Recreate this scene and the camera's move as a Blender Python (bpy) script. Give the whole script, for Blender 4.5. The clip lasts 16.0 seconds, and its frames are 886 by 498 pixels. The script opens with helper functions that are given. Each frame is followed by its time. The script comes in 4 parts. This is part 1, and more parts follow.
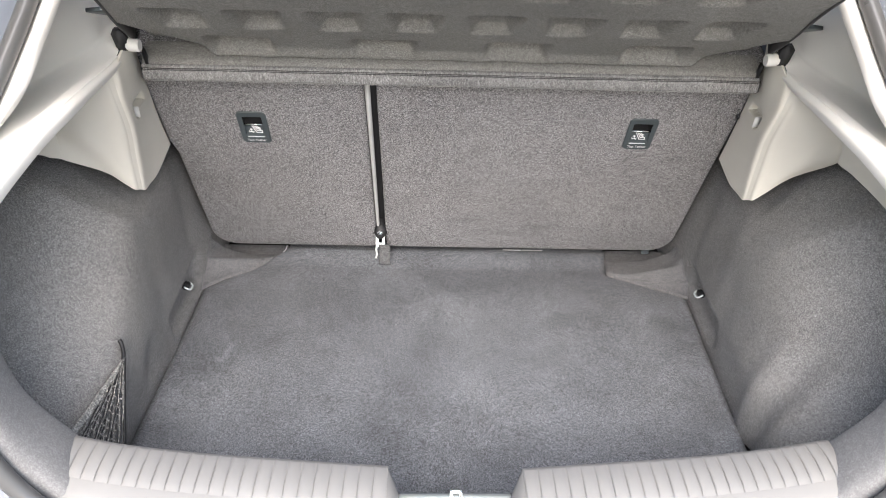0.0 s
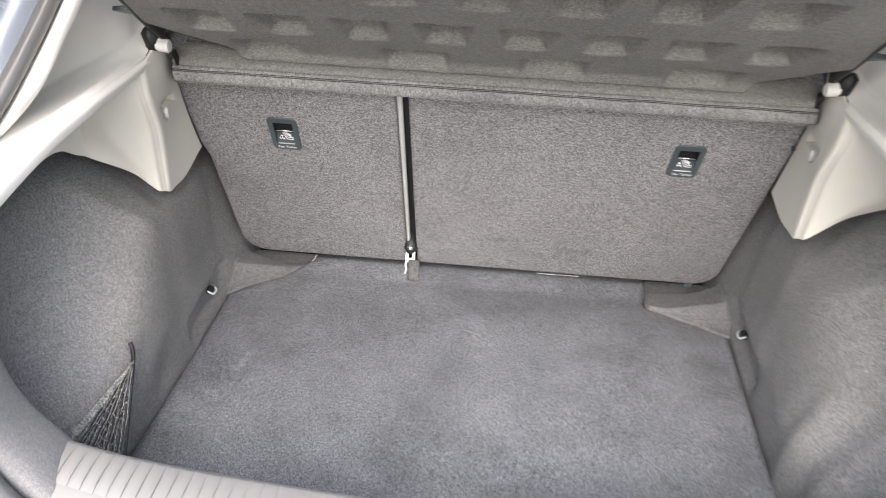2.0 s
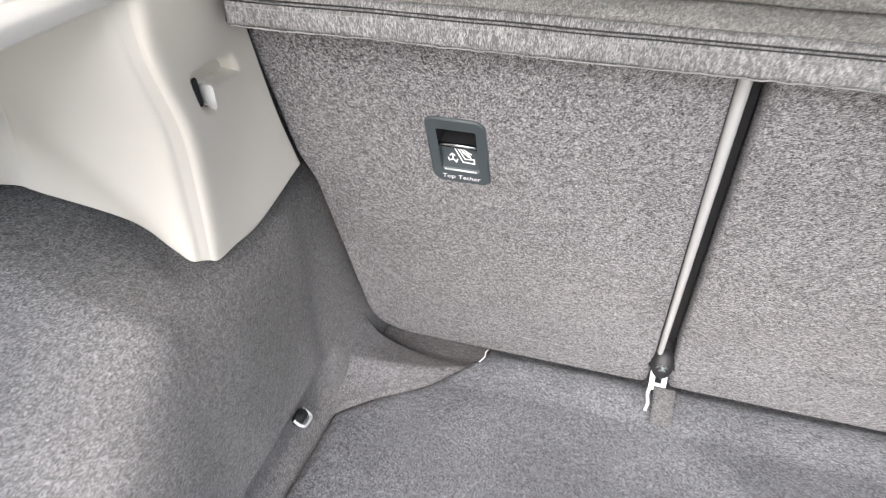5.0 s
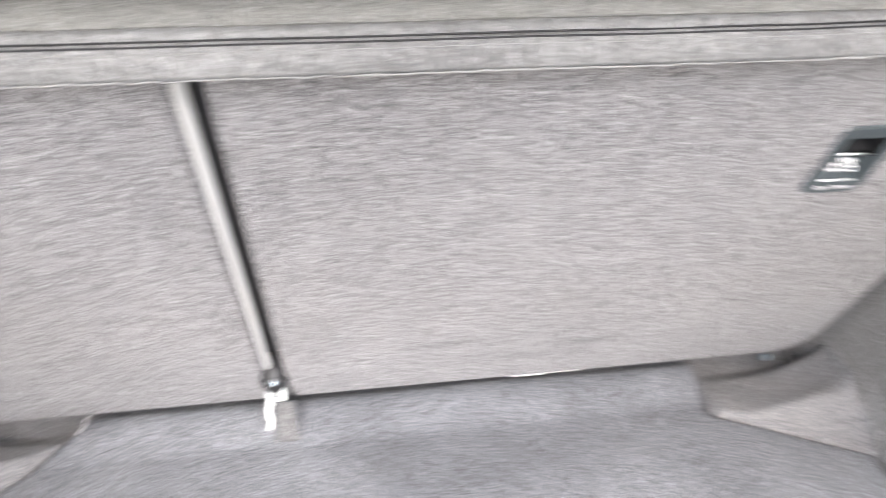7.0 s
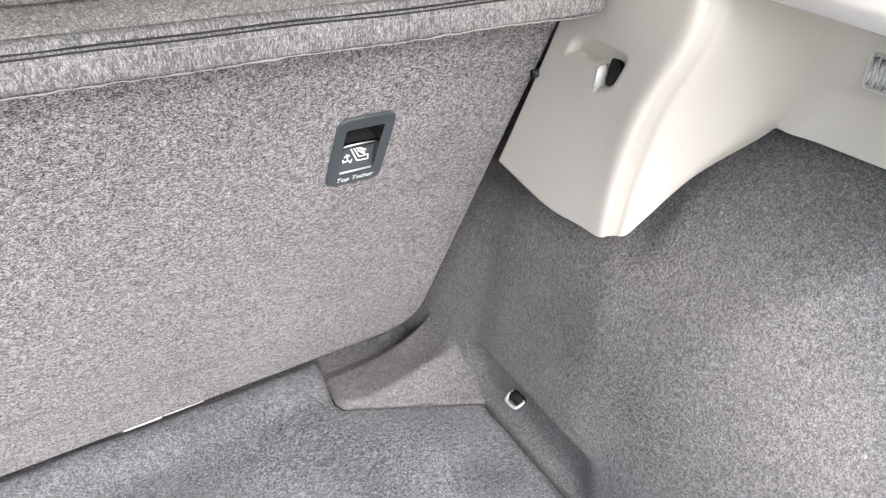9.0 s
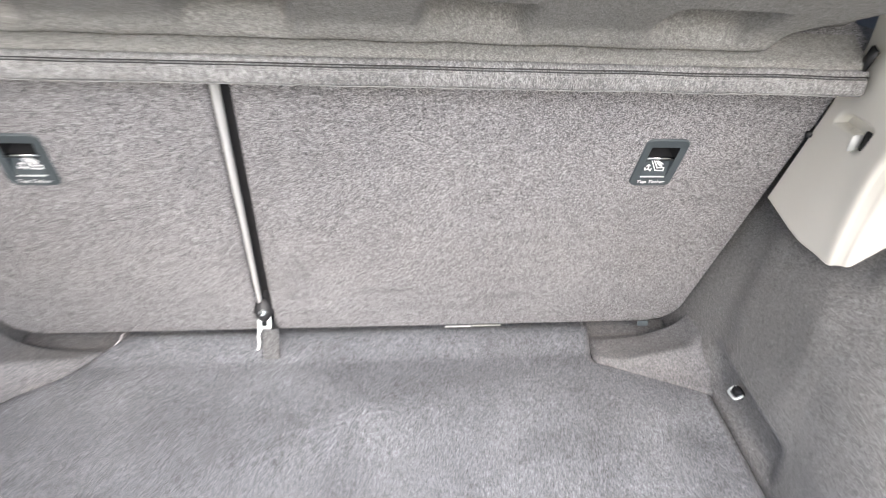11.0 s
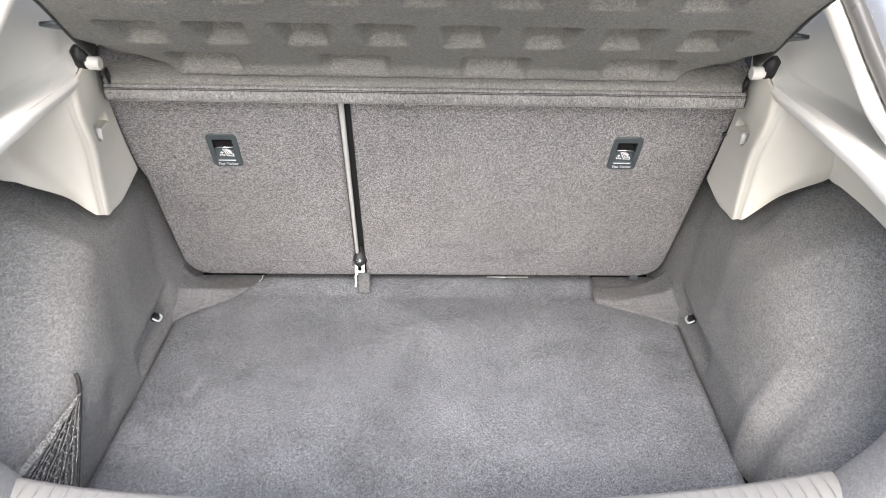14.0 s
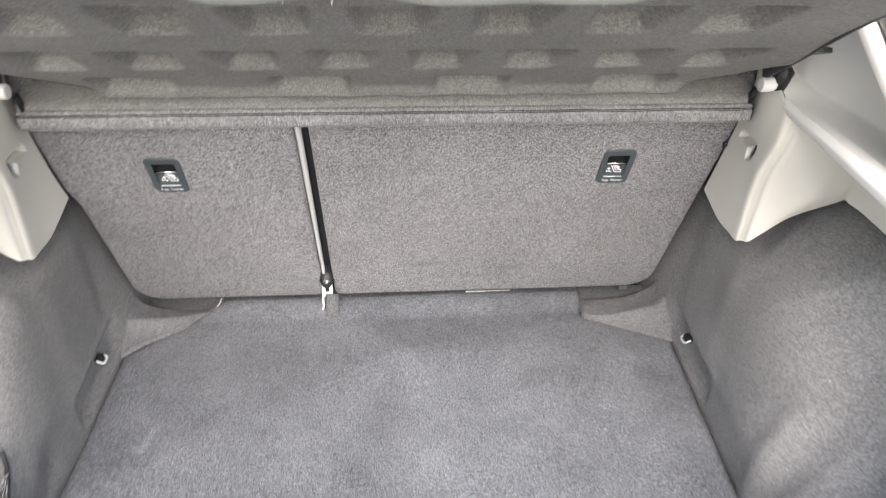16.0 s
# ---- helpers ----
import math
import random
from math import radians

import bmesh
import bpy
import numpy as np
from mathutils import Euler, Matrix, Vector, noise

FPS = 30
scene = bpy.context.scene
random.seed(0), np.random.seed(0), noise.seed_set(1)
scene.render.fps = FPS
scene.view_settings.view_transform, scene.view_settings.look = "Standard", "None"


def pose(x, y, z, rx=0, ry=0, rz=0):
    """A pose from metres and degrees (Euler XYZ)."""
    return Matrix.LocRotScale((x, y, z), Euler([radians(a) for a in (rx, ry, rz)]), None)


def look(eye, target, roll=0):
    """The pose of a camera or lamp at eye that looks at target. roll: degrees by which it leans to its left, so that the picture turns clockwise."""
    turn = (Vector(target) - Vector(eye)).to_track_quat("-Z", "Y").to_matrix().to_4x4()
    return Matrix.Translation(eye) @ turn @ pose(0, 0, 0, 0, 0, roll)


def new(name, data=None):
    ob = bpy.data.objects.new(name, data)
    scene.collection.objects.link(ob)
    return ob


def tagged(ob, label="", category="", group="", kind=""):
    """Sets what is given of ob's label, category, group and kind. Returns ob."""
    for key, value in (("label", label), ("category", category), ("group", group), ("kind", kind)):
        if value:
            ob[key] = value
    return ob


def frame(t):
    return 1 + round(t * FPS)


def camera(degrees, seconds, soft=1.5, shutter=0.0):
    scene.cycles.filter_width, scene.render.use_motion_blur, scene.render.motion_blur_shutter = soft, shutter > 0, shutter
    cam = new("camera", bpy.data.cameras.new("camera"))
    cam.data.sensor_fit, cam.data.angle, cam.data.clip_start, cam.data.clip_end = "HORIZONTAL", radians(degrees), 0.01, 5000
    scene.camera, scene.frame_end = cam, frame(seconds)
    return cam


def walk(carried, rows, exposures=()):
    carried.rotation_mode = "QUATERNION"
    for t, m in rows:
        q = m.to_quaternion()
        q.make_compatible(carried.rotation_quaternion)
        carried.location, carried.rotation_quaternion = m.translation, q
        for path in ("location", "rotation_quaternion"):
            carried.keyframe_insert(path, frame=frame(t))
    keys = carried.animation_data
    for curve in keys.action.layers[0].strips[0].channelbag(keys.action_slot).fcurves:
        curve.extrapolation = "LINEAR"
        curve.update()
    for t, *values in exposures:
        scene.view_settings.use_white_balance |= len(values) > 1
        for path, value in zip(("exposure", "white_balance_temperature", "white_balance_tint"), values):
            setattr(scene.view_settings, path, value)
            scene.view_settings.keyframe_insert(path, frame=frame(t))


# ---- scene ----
cam = camera(63.8, 16.0, soft=1.0, shutter=0.7)
# seconds, eye, target, roll
PATH = [
    (0, (-0.0438, -1.2682, 0.8487), (0.0019, 0.4584, -0.1596), 1.75),
    (0.5, (-0.0461, -1.2646, 0.8536), (-0.0078, 0.4663, -0.1476), 1.87),
    (1, (-0.0302, -1.2583, 0.8516), (-0.0144, 0.4775, -0.1417), 2.08),
    (1.5, (-0.0082, -1.2492, 0.8476), (-0.0377, 0.4893, -0.1406), 2.43),
    (2, (0.0041, -1.2146, 0.838), (-0.1018, 0.5223, -0.1478), 2.85),
    (2.5, (-0.0268, -1.1196, 0.8117), (-0.2192, 0.6062, -0.1804), 3.24),
    (3, (-0.0996, -0.9758, 0.7811), (-0.3719, 0.7363, -0.2161), 3.63),
    (3.5, (-0.1475, -0.8777, 0.7458), (-0.4886, 0.8193, -0.2561), 4.03),
    (3.7, (-0.1653, -0.8247, 0.7223), (-0.5309, 0.8723, -0.271), 4.19),
    (5.8, (-0.2118, -0.5194, 0.5975), (-0.7443, 1.1115, -0.4305), 0.12),
    (6, (-0.1842, -0.513, 0.5976), (-0.6354, 1.1385, -0.4363), -0.10),
    (6.5, (-0.1168, -0.5014, 0.6021), (-0.2443, 1.1985, -0.4438), 0.03),
    (7, (-0.0553, -0.498, 0.604), (0.2039, 1.2015, -0.418), 0.60),
    (7.5, (0.0269, -0.4993, 0.6072), (0.6939, 1.0885, -0.4096), 0.48),
    (8, (0.0773, -0.5103, 0.6057), (0.9847, 0.9544, -0.4098), 0.78),
    (8.5, (0.0865, -0.5144, 0.6035), (1.079, 0.8964, -0.4088), 1.01),
    (9, (0.0904, -0.5177, 0.6066), (1.0795, 0.8959, -0.405), 1.58),
    (9.5, (0.0682, -0.5345, 0.6162), (0.9302, 0.9637, -0.3901), 2.17),
    (10, (0.0175, -0.5759, 0.6258), (0.5953, 1.0611, -0.3673), 2.66),
    (10.2, (0.0003, -0.5961, 0.6323), (0.4893, 1.074, -0.3534), 2.92),
    (12.3, (-0.022, -1.1781, 0.7779), (0.0827, 0.5967, -0.1382), 2.94),
    (12.5, (-0.0199, -1.2131, 0.7896), (0.072, 0.5664, -0.1187), 2.74),
    (13, (-0.028, -1.2497, 0.8009), (0.0423, 0.5348, -0.0996), 2.24),
    (13.5, (-0.0378, -1.2548, 0.8055), (0.0213, 0.5305, -0.0941), 1.75),
    (14, (-0.0186, -1.2299, 0.8059), (0.0467, 0.5446, -0.1144), 1.37),
    (14.5, (-0.0161, -1.1472, 0.8126), (0.0695, 0.6085, -0.1414), -0.00),
    (15, (-0.0169, -1.0346, 0.842), (0.1065, 0.7053, -0.1364), -1.14),
    (15.5, (-0.0247, -1.0029, 0.8469), (0.1287, 0.7167, -0.1627), -0.17),
    (16, (-0.0155, -1.0662, 0.8434), (0.1238, 0.6523, -0.1702), 0.92),
]
EXPOSURES = [(t, stops - 0.05, 6090 if 5 < t < 11 else 6230, 13 if 5 < t < 11 else 11.5) for t, stops in ((0, 1.63), (2.5, 1.82), (3.5, 2.05), (5.8, 2.12), (6.5, 2.36), (7, 2.50), (7.5, 2.47), (8.5, 2.24), (9, 2.23), (10, 2.35), (12.3, 2.18), (13.5, 2.07), (15.5, 1.82), (16, 1.92))]
walk(cam, [(t, look(eye, target, roll)) for t, eye, target, roll in PATH], EXPOSURES)

# ---- light: bright hazy sky, open to the rear of the car ----
world = bpy.data.worlds.new("sky")
scene.world = world
world.use_nodes = True
wn = world.node_tree.nodes
sky = wn.new("ShaderNodeTexSky")
sky.sky_type, sky.sun_disc = "NISHITA", False
sky.sun_elevation, sky.sun_rotation = radians(42), radians(182)
sky.air_density, sky.dust_density, sky.ozone_density = 1.2, 4.2, 1.4
world.node_tree.links.new(sky.outputs[0], wn["Background"].inputs[0])
wn["Background"].inputs[1].default_value = 0.132
sun = new("sun", bpy.data.lights.new("sun", "SUN"))
sun.data.energy, sun.data.angle, sun.data.color = 1.5, radians(62), (1.0, 0.98, 0.962)
sun.matrix_world = look((0.12, -3.87, 3.49), (0, 0, 0))
scene.view_settings.exposure = 0.0


# ---- materials ----
def material(name):
    m = bpy.data.materials.new(name)
    m.use_nodes = True
    return m, m.node_tree.nodes, m.node_tree.links, m.node_tree.nodes["Principled BSDF"]


def ramp(nodes, stops):
    r = nodes.new("ShaderNodeValToRGB")
    el = r.color_ramp.elements
    while len(el) < len(stops):
        el.new(0.5)
    for e, (p, c) in zip(el, stops):
        e.position, e.color = p, (*c, 1)
    return r


def noise_node(nodes, links, coord, scale, detail=2.0, rough=0.5):
    n = nodes.new("ShaderNodeTexNoise")
    n.inputs["Scale"].default_value, n.inputs["Detail"].default_value, n.inputs["Roughness"].default_value = scale, detail, rough
    links.new(coord, n.inputs["Vector"])
    return n


def carpet(name, dark, light, fine, blotch=0.16, bump=0.5, sheen=0.06, stretch=None, fibre=0.42, lint=0.0, marks_and_shade=(), gloss=0.2, rough=0.95):
    """Needle-felt carpet: speckled fibres, soft blotches of wear and a fibre relief."""
    m, n, k, p = material(name)
    co = n.new("ShaderNodeTexCoord").outputs["Object"]
    if stretch:
        mp = n.new("ShaderNodeMapping")
        mp.inputs["Scale"].default_value = stretch
        k.new(co, mp.inputs["Vector"])
        co = mp.outputs["Vector"]
    total = None
    for scale, weight in ((fine, 0.30), (fine * 0.55, 0.32), (fine * 0.26, 0.24), (fine * 0.12, 0.14)):
        a = n.new("ShaderNodeMath")
        a.operation, a.inputs[1].default_value = "MULTIPLY_ADD", weight
        k.new(noise_node(n, k, co, scale, 3.0, 0.75).outputs["Fac"], a.inputs[0])
        a.inputs[2].default_value = 0.0
        if total is not None:
            k.new(total, a.inputs[2])
        total = a.outputs[0]
    spread = n.new("ShaderNodeMapRange")
    spread.inputs["From Min"].default_value, spread.inputs["From Max"].default_value = 0.425, 0.595
    k.new(total, spread.inputs["Value"])
    strand = noise_node(n, k, co, fine * 0.42, 2.0, 0.6)
    strand.inputs["Distortion"].default_value = 1.2
    line = ramp(n, [(0.40, (0, 0, 0)), (0.5, (1, 1, 1)), (0.60, (0, 0, 0))])
    k.new(strand.outputs["Fac"], line.inputs["Fac"])
    both = n.new("ShaderNodeMixRGB")
    both.inputs[0].default_value = fibre
    k.new(spread.outputs["Result"], both.inputs[1])
    k.new(line.outputs["Color"], both.inputs[2])
    r = ramp(n, [(0.22, dark), (0.48, tuple(0.66 * d + 0.34 * l for d, l in zip(dark, light))), (0.78, light)])
    k.new(both.outputs["Color"], r.inputs["Fac"])
    b = noise_node(n, k, co, 7.0, 4.0, 0.6)
    br = ramp(n, [(0.3, (1 - blotch,) * 3), (0.7, (1 + blotch * 0.4,) * 3)])
    k.new(b.outputs["Fac"], br.inputs["Fac"])
    mul = n.new("ShaderNodeMixRGB")
    mul.blend_type, mul.inputs[0].default_value = "MULTIPLY", 1.0
    k.new(r.outputs["Color"], mul.inputs[1])
    k.new(br.outputs["Color"], mul.inputs[2])
    colour = mul.outputs["Color"]
    if lint:
        # broad worn patches and sparse pale lint
        wear = noise_node(n, k, co, 2.6, 5.0, 0.65)
        wr = ramp(n, [(0.35, (1 - lint,) * 3), (0.65, (1 + 0.5 * lint,) * 3)])
        k.new(wear.outputs["Fac"], wr.inputs["Fac"])
        m2 = n.new("ShaderNodeMixRGB")
        m2.blend_type, m2.inputs[0].default_value = "MULTIPLY", 1.0
        k.new(colour, m2.inputs[1])
        k.new(wr.outputs["Color"], m2.inputs[2])
        fluff = noise_node(n, k, co, 150, 2.0, 0.6)
        fr = ramp(n, [(0.735, (0, 0, 0)), (0.78, (0.8, 0.8, 0.8))])
        k.new(fluff.outputs["Fac"], fr.inputs["Fac"])
        m3 = n.new("ShaderNodeMixRGB")
        m3.inputs[2].default_value = (0.62, 0.62, 0.6, 1)
        k.new(fr.outputs["Color"], m3.inputs[0])
        k.new(m2.outputs["Color"], m3.inputs[1])
        colour = m3.outputs["Color"]
    for centre, size, turn, gain in marks_and_shade:
        # uneven ellipses: smudges, scuffs, painted wrinkle shade, plain lighter and darker patches
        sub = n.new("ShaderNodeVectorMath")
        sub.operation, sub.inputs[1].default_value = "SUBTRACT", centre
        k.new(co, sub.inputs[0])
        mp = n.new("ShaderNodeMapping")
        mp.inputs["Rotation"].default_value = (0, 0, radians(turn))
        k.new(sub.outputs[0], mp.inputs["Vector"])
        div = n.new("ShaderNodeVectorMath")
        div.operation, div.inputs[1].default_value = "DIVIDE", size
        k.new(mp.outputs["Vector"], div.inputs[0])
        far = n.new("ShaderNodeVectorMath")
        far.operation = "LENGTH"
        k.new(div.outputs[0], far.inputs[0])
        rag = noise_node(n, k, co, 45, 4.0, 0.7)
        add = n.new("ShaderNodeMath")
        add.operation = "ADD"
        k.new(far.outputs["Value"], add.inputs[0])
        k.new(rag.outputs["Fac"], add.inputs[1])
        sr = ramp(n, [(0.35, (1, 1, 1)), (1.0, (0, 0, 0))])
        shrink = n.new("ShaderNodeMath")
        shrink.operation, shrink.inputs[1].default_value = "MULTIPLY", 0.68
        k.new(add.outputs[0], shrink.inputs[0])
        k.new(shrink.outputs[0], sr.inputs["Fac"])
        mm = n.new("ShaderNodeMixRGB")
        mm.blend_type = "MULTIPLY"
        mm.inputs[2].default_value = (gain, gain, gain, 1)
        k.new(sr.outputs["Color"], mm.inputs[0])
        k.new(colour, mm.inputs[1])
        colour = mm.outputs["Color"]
    k.new(colour, p.inputs["Base Color"])
    p.inputs["Roughness"].default_value = rough
    p.inputs["Specular IOR Level"].default_value = gloss
    p.inputs["Sheen Weight"].default_value = sheen
    p.inputs["Sheen Roughness"].default_value = 0.4
    bu = n.new("ShaderNodeBump")
    bu.inputs["Strength"].default_value, bu.inputs["Distance"].default_value = bump, 0.0015
    c = noise_node(n, k, co, fine * 0.8, 2.0, 0.6)
    k.new(c.outputs["Fac"], bu.inputs["Height"])
    k.new(bu.outputs["Normal"], p.inputs["Normal"])
    return m


def plastic(name, colour, rough, grain=0.0, grain_scale=900, metal=0.0, vary=0.06):
    m, n, k, p = material(name)
    co = n.new("ShaderNodeTexCoord").outputs["Object"]
    a = noise_node(n, k, co, 9.0, 4.0, 0.6)
    r = ramp(n, [(0.3, tuple(c * (1 - vary) for c in colour)), (0.7, tuple(min(1, c * (1 + vary * 0.5)) for c in colour))])
    k.new(a.outputs["Fac"], r.inputs["Fac"])
    k.new(r.outputs["Color"], p.inputs["Base Color"])
    rr = noise_node(n, k, co, 30.0, 3.0, 0.6)
    mr = n.new("ShaderNodeMapRange")
    mr.inputs["To Min"].default_value, mr.inputs["To Max"].default_value = max(0.05, rough - 0.08), rough + 0.08
    k.new(rr.outputs["Fac"], mr.inputs["Value"])
    k.new(mr.outputs["Result"], p.inputs["Roughness"])
    p.inputs["Metallic"].default_value = metal
    if grain:
        bu = n.new("ShaderNodeBump")
        bu.inputs["Strength"].default_value, bu.inputs["Distance"].default_value = grain, 0.0006
        c = noise_node(n, k, co, grain_scale, 2.0, 0.5)
        k.new(c.outputs["Fac"], bu.inputs["Height"])
        k.new(bu.outputs["Normal"], p.inputs["Normal"])
    return m


# wrinkle shade and smudges low on the wide seat are painted into the felt
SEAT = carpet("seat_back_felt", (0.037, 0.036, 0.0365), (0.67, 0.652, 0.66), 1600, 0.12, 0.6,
              marks_and_shade=(((0.04, 0.104, 0.122), (0.07, 0.05, 0.014), 0, 0.78), ((0.20, 0.112, 0.103), (0.07, 0.05, 0.012), 0, 0.78), ((0.12, 0.125, 0.08), (0.12, 0.05, 0.018), 0, 0.84)))
# a pale streak, a dark smudge, two faint darker patches, one broad lighter patch
FLOOR = carpet("floor_felt", (0.029, 0.0305, 0.0325), (0.44, 0.46, 0.488), 1500, 0.30, 0.5, lint=0.20, gloss=0.4, rough=0.6,
               marks_and_shade=(((-0.4135, -0.2125, 0), (0.010, 0.050, 0.05), 11, 1.6), ((0.448, -0.105, 0), (0.050, 0.045, 0.05), 30, 0.66), ((0.26, -0.10, 0), (0.10, 0.045, 0.05), -15, 0.85), ((-0.24, 0.01, 0), (0.12, 0.05, 0.05), 10, 0.88), ((0.05, -0.28, 0), (0.20, 0.10, 0.05), 5, 1.12)))
SIDE = carpet("side_felt", (0.070, 0.0681, 0.0658), (0.52, 0.506, 0.488), 1800, 0.14, 0.5, lint=0.06, gloss=0.55, rough=0.55)
PAD = carpet("corner_felt", (0.046, 0.0457, 0.0455), (0.37, 0.369, 0.369), 1700, 0.12, 0.5, gloss=0.4, rough=0.6)
FLAP = carpet("flap_felt", (0.05, 0.05, 0.05), (0.26, 0.26, 0.26), 1700, 0.1, 0.5)
RETURN = carpet("return_felt", (0.17, 0.168, 0.166), (0.3, 0.297, 0.293), 1300, 0.06, 0.2)
SHELF = carpet("shelf_felt", (0.145, 0.142, 0.133), (0.43, 0.422, 0.398), 1550, 0.10, 0.7)
BAND = carpet("band_felt", (0.15, 0.148, 0.146), (0.50, 0.494, 0.486), 1500, 0.2, 0.5, stretch=(1.0, 0.35, 0.35))
LIP = carpet("lip_felt", (0.235, 0.238, 0.218), (0.32, 0.325, 0.298), 1600, 0.1, 0.3)
FRAY = plastic("frayed_felt", (0.32, 0.316, 0.308), 0.9, 0.4, 900)
WHITE = plastic("light_trim_plastic", (0.76, 0.728, 0.645), 0.40, 0.12, 1400, vary=0.03)
WHITE_TOP = plastic("white_pillar_plastic", (0.86, 0.84, 0.785), 0.36, 0.1, 1400, vary=0.02)
SILL = plastic("sill_plastic", (0.24, 0.234, 0.222), 0.58, 0.15, 1200)
DARKPL = plastic("slate_plastic", (0.066, 0.080, 0.086), 0.32, 0.08, 1500)
BLACK = plastic("black_plastic", (0.018, 0.018, 0.019), 0.5)
RUBBER = plastic("seal_rubber", (0.11, 0.11, 0.108), 0.30)
STRIP = plastic("grey_edge_strip", (0.54, 0.54, 0.525), 0.6)
ZINC = plastic("zinc_plate", (0.78, 0.82, 0.80), 0.34, metal=0.45)
CHROME = plastic("chrome_wire", (0.82, 0.86, 0.85), 0.18, metal=1.0)
PEG = plastic("ivory_pin", (0.80, 0.79, 0.75), 0.4)
PRINT = plastic("white_print", (0.85, 0.85, 0.85), 0.6)
CORD = carpet("net_cord", (0.10, 0.10, 0.095), (0.62, 0.61, 0.57), 700, 0.1, 0.6)
CORD_DARK = plastic("net_cord_dark", (0.03, 0.03, 0.03), 0.8)
PAINT = plastic("silver_body_paint", (0.30, 0.325, 0.37), 0.25, metal=0.3)
GROUND = plastic("unseen_ground", (0.20, 0.197, 0.190), 0.9, 0.6, 60, vary=0.3)
LENS = plastic("clear_lens", (0.95, 0.95, 0.95), 0.05)
LENS.node_tree.nodes["Principled BSDF"].inputs["Transmission Weight"].default_value = 1.0
# near-black that paints deep shade in gaps, holes and cavities
DARK = plastic("shade_black", (0.012, 0.012, 0.013), 0.8)


# ---- building helpers ----
def part(name, bm, mat, parent=None, label="", smooth=True):
    me = bpy.data.meshes.new(name)
    bmesh.ops.recalc_face_normals(bm, faces=bm.faces)
    bm.to_mesh(me)
    bm.free()
    me.materials.append(mat)
    me.polygons.foreach_set("use_smooth", [smooth] * len(me.polygons))
    ob = new(name, me)
    if parent is not None:
        ob.parent = parent
    if label:
        ob["label"] = label
    return ob


def sharp(ob, angle=40):
    """Keeps edges sharper than the angle crisp under smooth shading."""
    ob.data.set_sharp_from_angle(angle=radians(angle))
    return ob


def thing(name, label, category, group="", kind="", at=(0, 0, 0)):
    ob = new(name)
    ob.empty_display_size = 0.05
    ob.location = at
    return tagged(ob, label, category, group, kind)


def grid(bm, us, vs, fn):
    """A sheet of quads over us x vs through fn(u, v)."""
    rows = [[bm.verts.new(fn(u, v)) for v in vs] for u in us]
    for r0, r1 in zip(rows, rows[1:]):
        for a, b, c, d in zip(r0, r0[1:], r1[1:], r1):
            bm.faces.new((a, b, c, d))
    return rows


def span(a, b, n):
    return [a + (b - a) * i / (n - 1) for i in range(n)]


def smooth(a, b, x):
    t = min(1.0, max(0.0, (x - a) / (b - a)))
    return t * t * (3 - 2 * t)


def pl(points, x):
    """Straight interpolation through (x, value) pairs in rising x."""
    for (x0, v0), (x1, v1) in zip(points, points[1:]):
        if x <= x1:
            t = max(0.0, (x - x0) / (x1 - x0))
            return v0 + (v1 - v0) * t
    return points[-1][1]


def catmull(pts, n):
    """n points on a smooth curve through pts."""
    p = [Vector(q) for q in pts]
    p = [2 * p[0] - p[1], *p, 2 * p[-1] - p[-2]]
    out = []
    for u in span(0, len(pts) - 1, n):
        i = min(int(u), len(pts) - 2)
        t = u - i
        a, b, c, d = p[i : i + 4]
        out.append(0.5 * (2 * b + (c - a) * t + (2 * a - 5 * b + 4 * c - d) * t * t + (3 * b - a - 3 * c + d) * t ** 3))
    return out


def loft(bm, lines, nu, nv):
    """A smooth sheet through several lines of control points."""
    across = [catmull(line, nv) for line in lines]
    cols = [catmull([row[j] for row in across], nu) for j in range(nv)]
    rows = [[bm.verts.new(cols[j][i]) for j in range(nv)] for i in range(nu)]
    for r0, r1 in zip(rows, rows[1:]):
        for a, b, c, d in zip(r0, r0[1:], r1[1:], r1):
            bm.faces.new((a, b, c, d))
    return rows


def tube(bm, pts, radius, sides=8, closed=False, cap=True):
    """A round bar along pts."""
    pts = [Vector(p) for p in pts]
    n = len(pts)
    rings = []
    up = Vector((0.31, 0.17, 0.93)).normalized()
    for i, p in enumerate(pts):
        a = pts[(i - 1) % n] if closed or i else p
        b = pts[(i + 1) % n] if closed or i < n - 1 else p
        d = (b - a).normalized()
        e = d.cross(up).normalized()
        f = d.cross(e)
        r = radius[i] if isinstance(radius, (list, tuple)) else radius
        rings.append([bm.verts.new(p + r * (math.cos(2 * math.pi * k / sides) * e + math.sin(2 * math.pi * k / sides) * f)) for k in range(sides)])
    for i in range(n if closed else n - 1):
        r0, r1 = rings[i], rings[(i + 1) % n]
        for k in range(sides):
            bm.faces.new((r0[k], r0[(k + 1) % sides], r1[(k + 1) % sides], r1[k]))
    if cap and not closed:
        bm.faces.new(rings[0][::-1])
        bm.faces.new(rings[-1])


def box(bm, size, m=Matrix(), bevel=0.0, seg=2):
    made = bmesh.ops.create_cube(bm, size=1.0, matrix=m @ Matrix.Diagonal((*size, 1)))
    if bevel:
        edges = list({e for v in made["verts"] for e in v.link_edges})
        bmesh.ops.bevel(bm, geom=edges, offset=bevel, segments=seg, affect="EDGES", clamp_overlap=True)


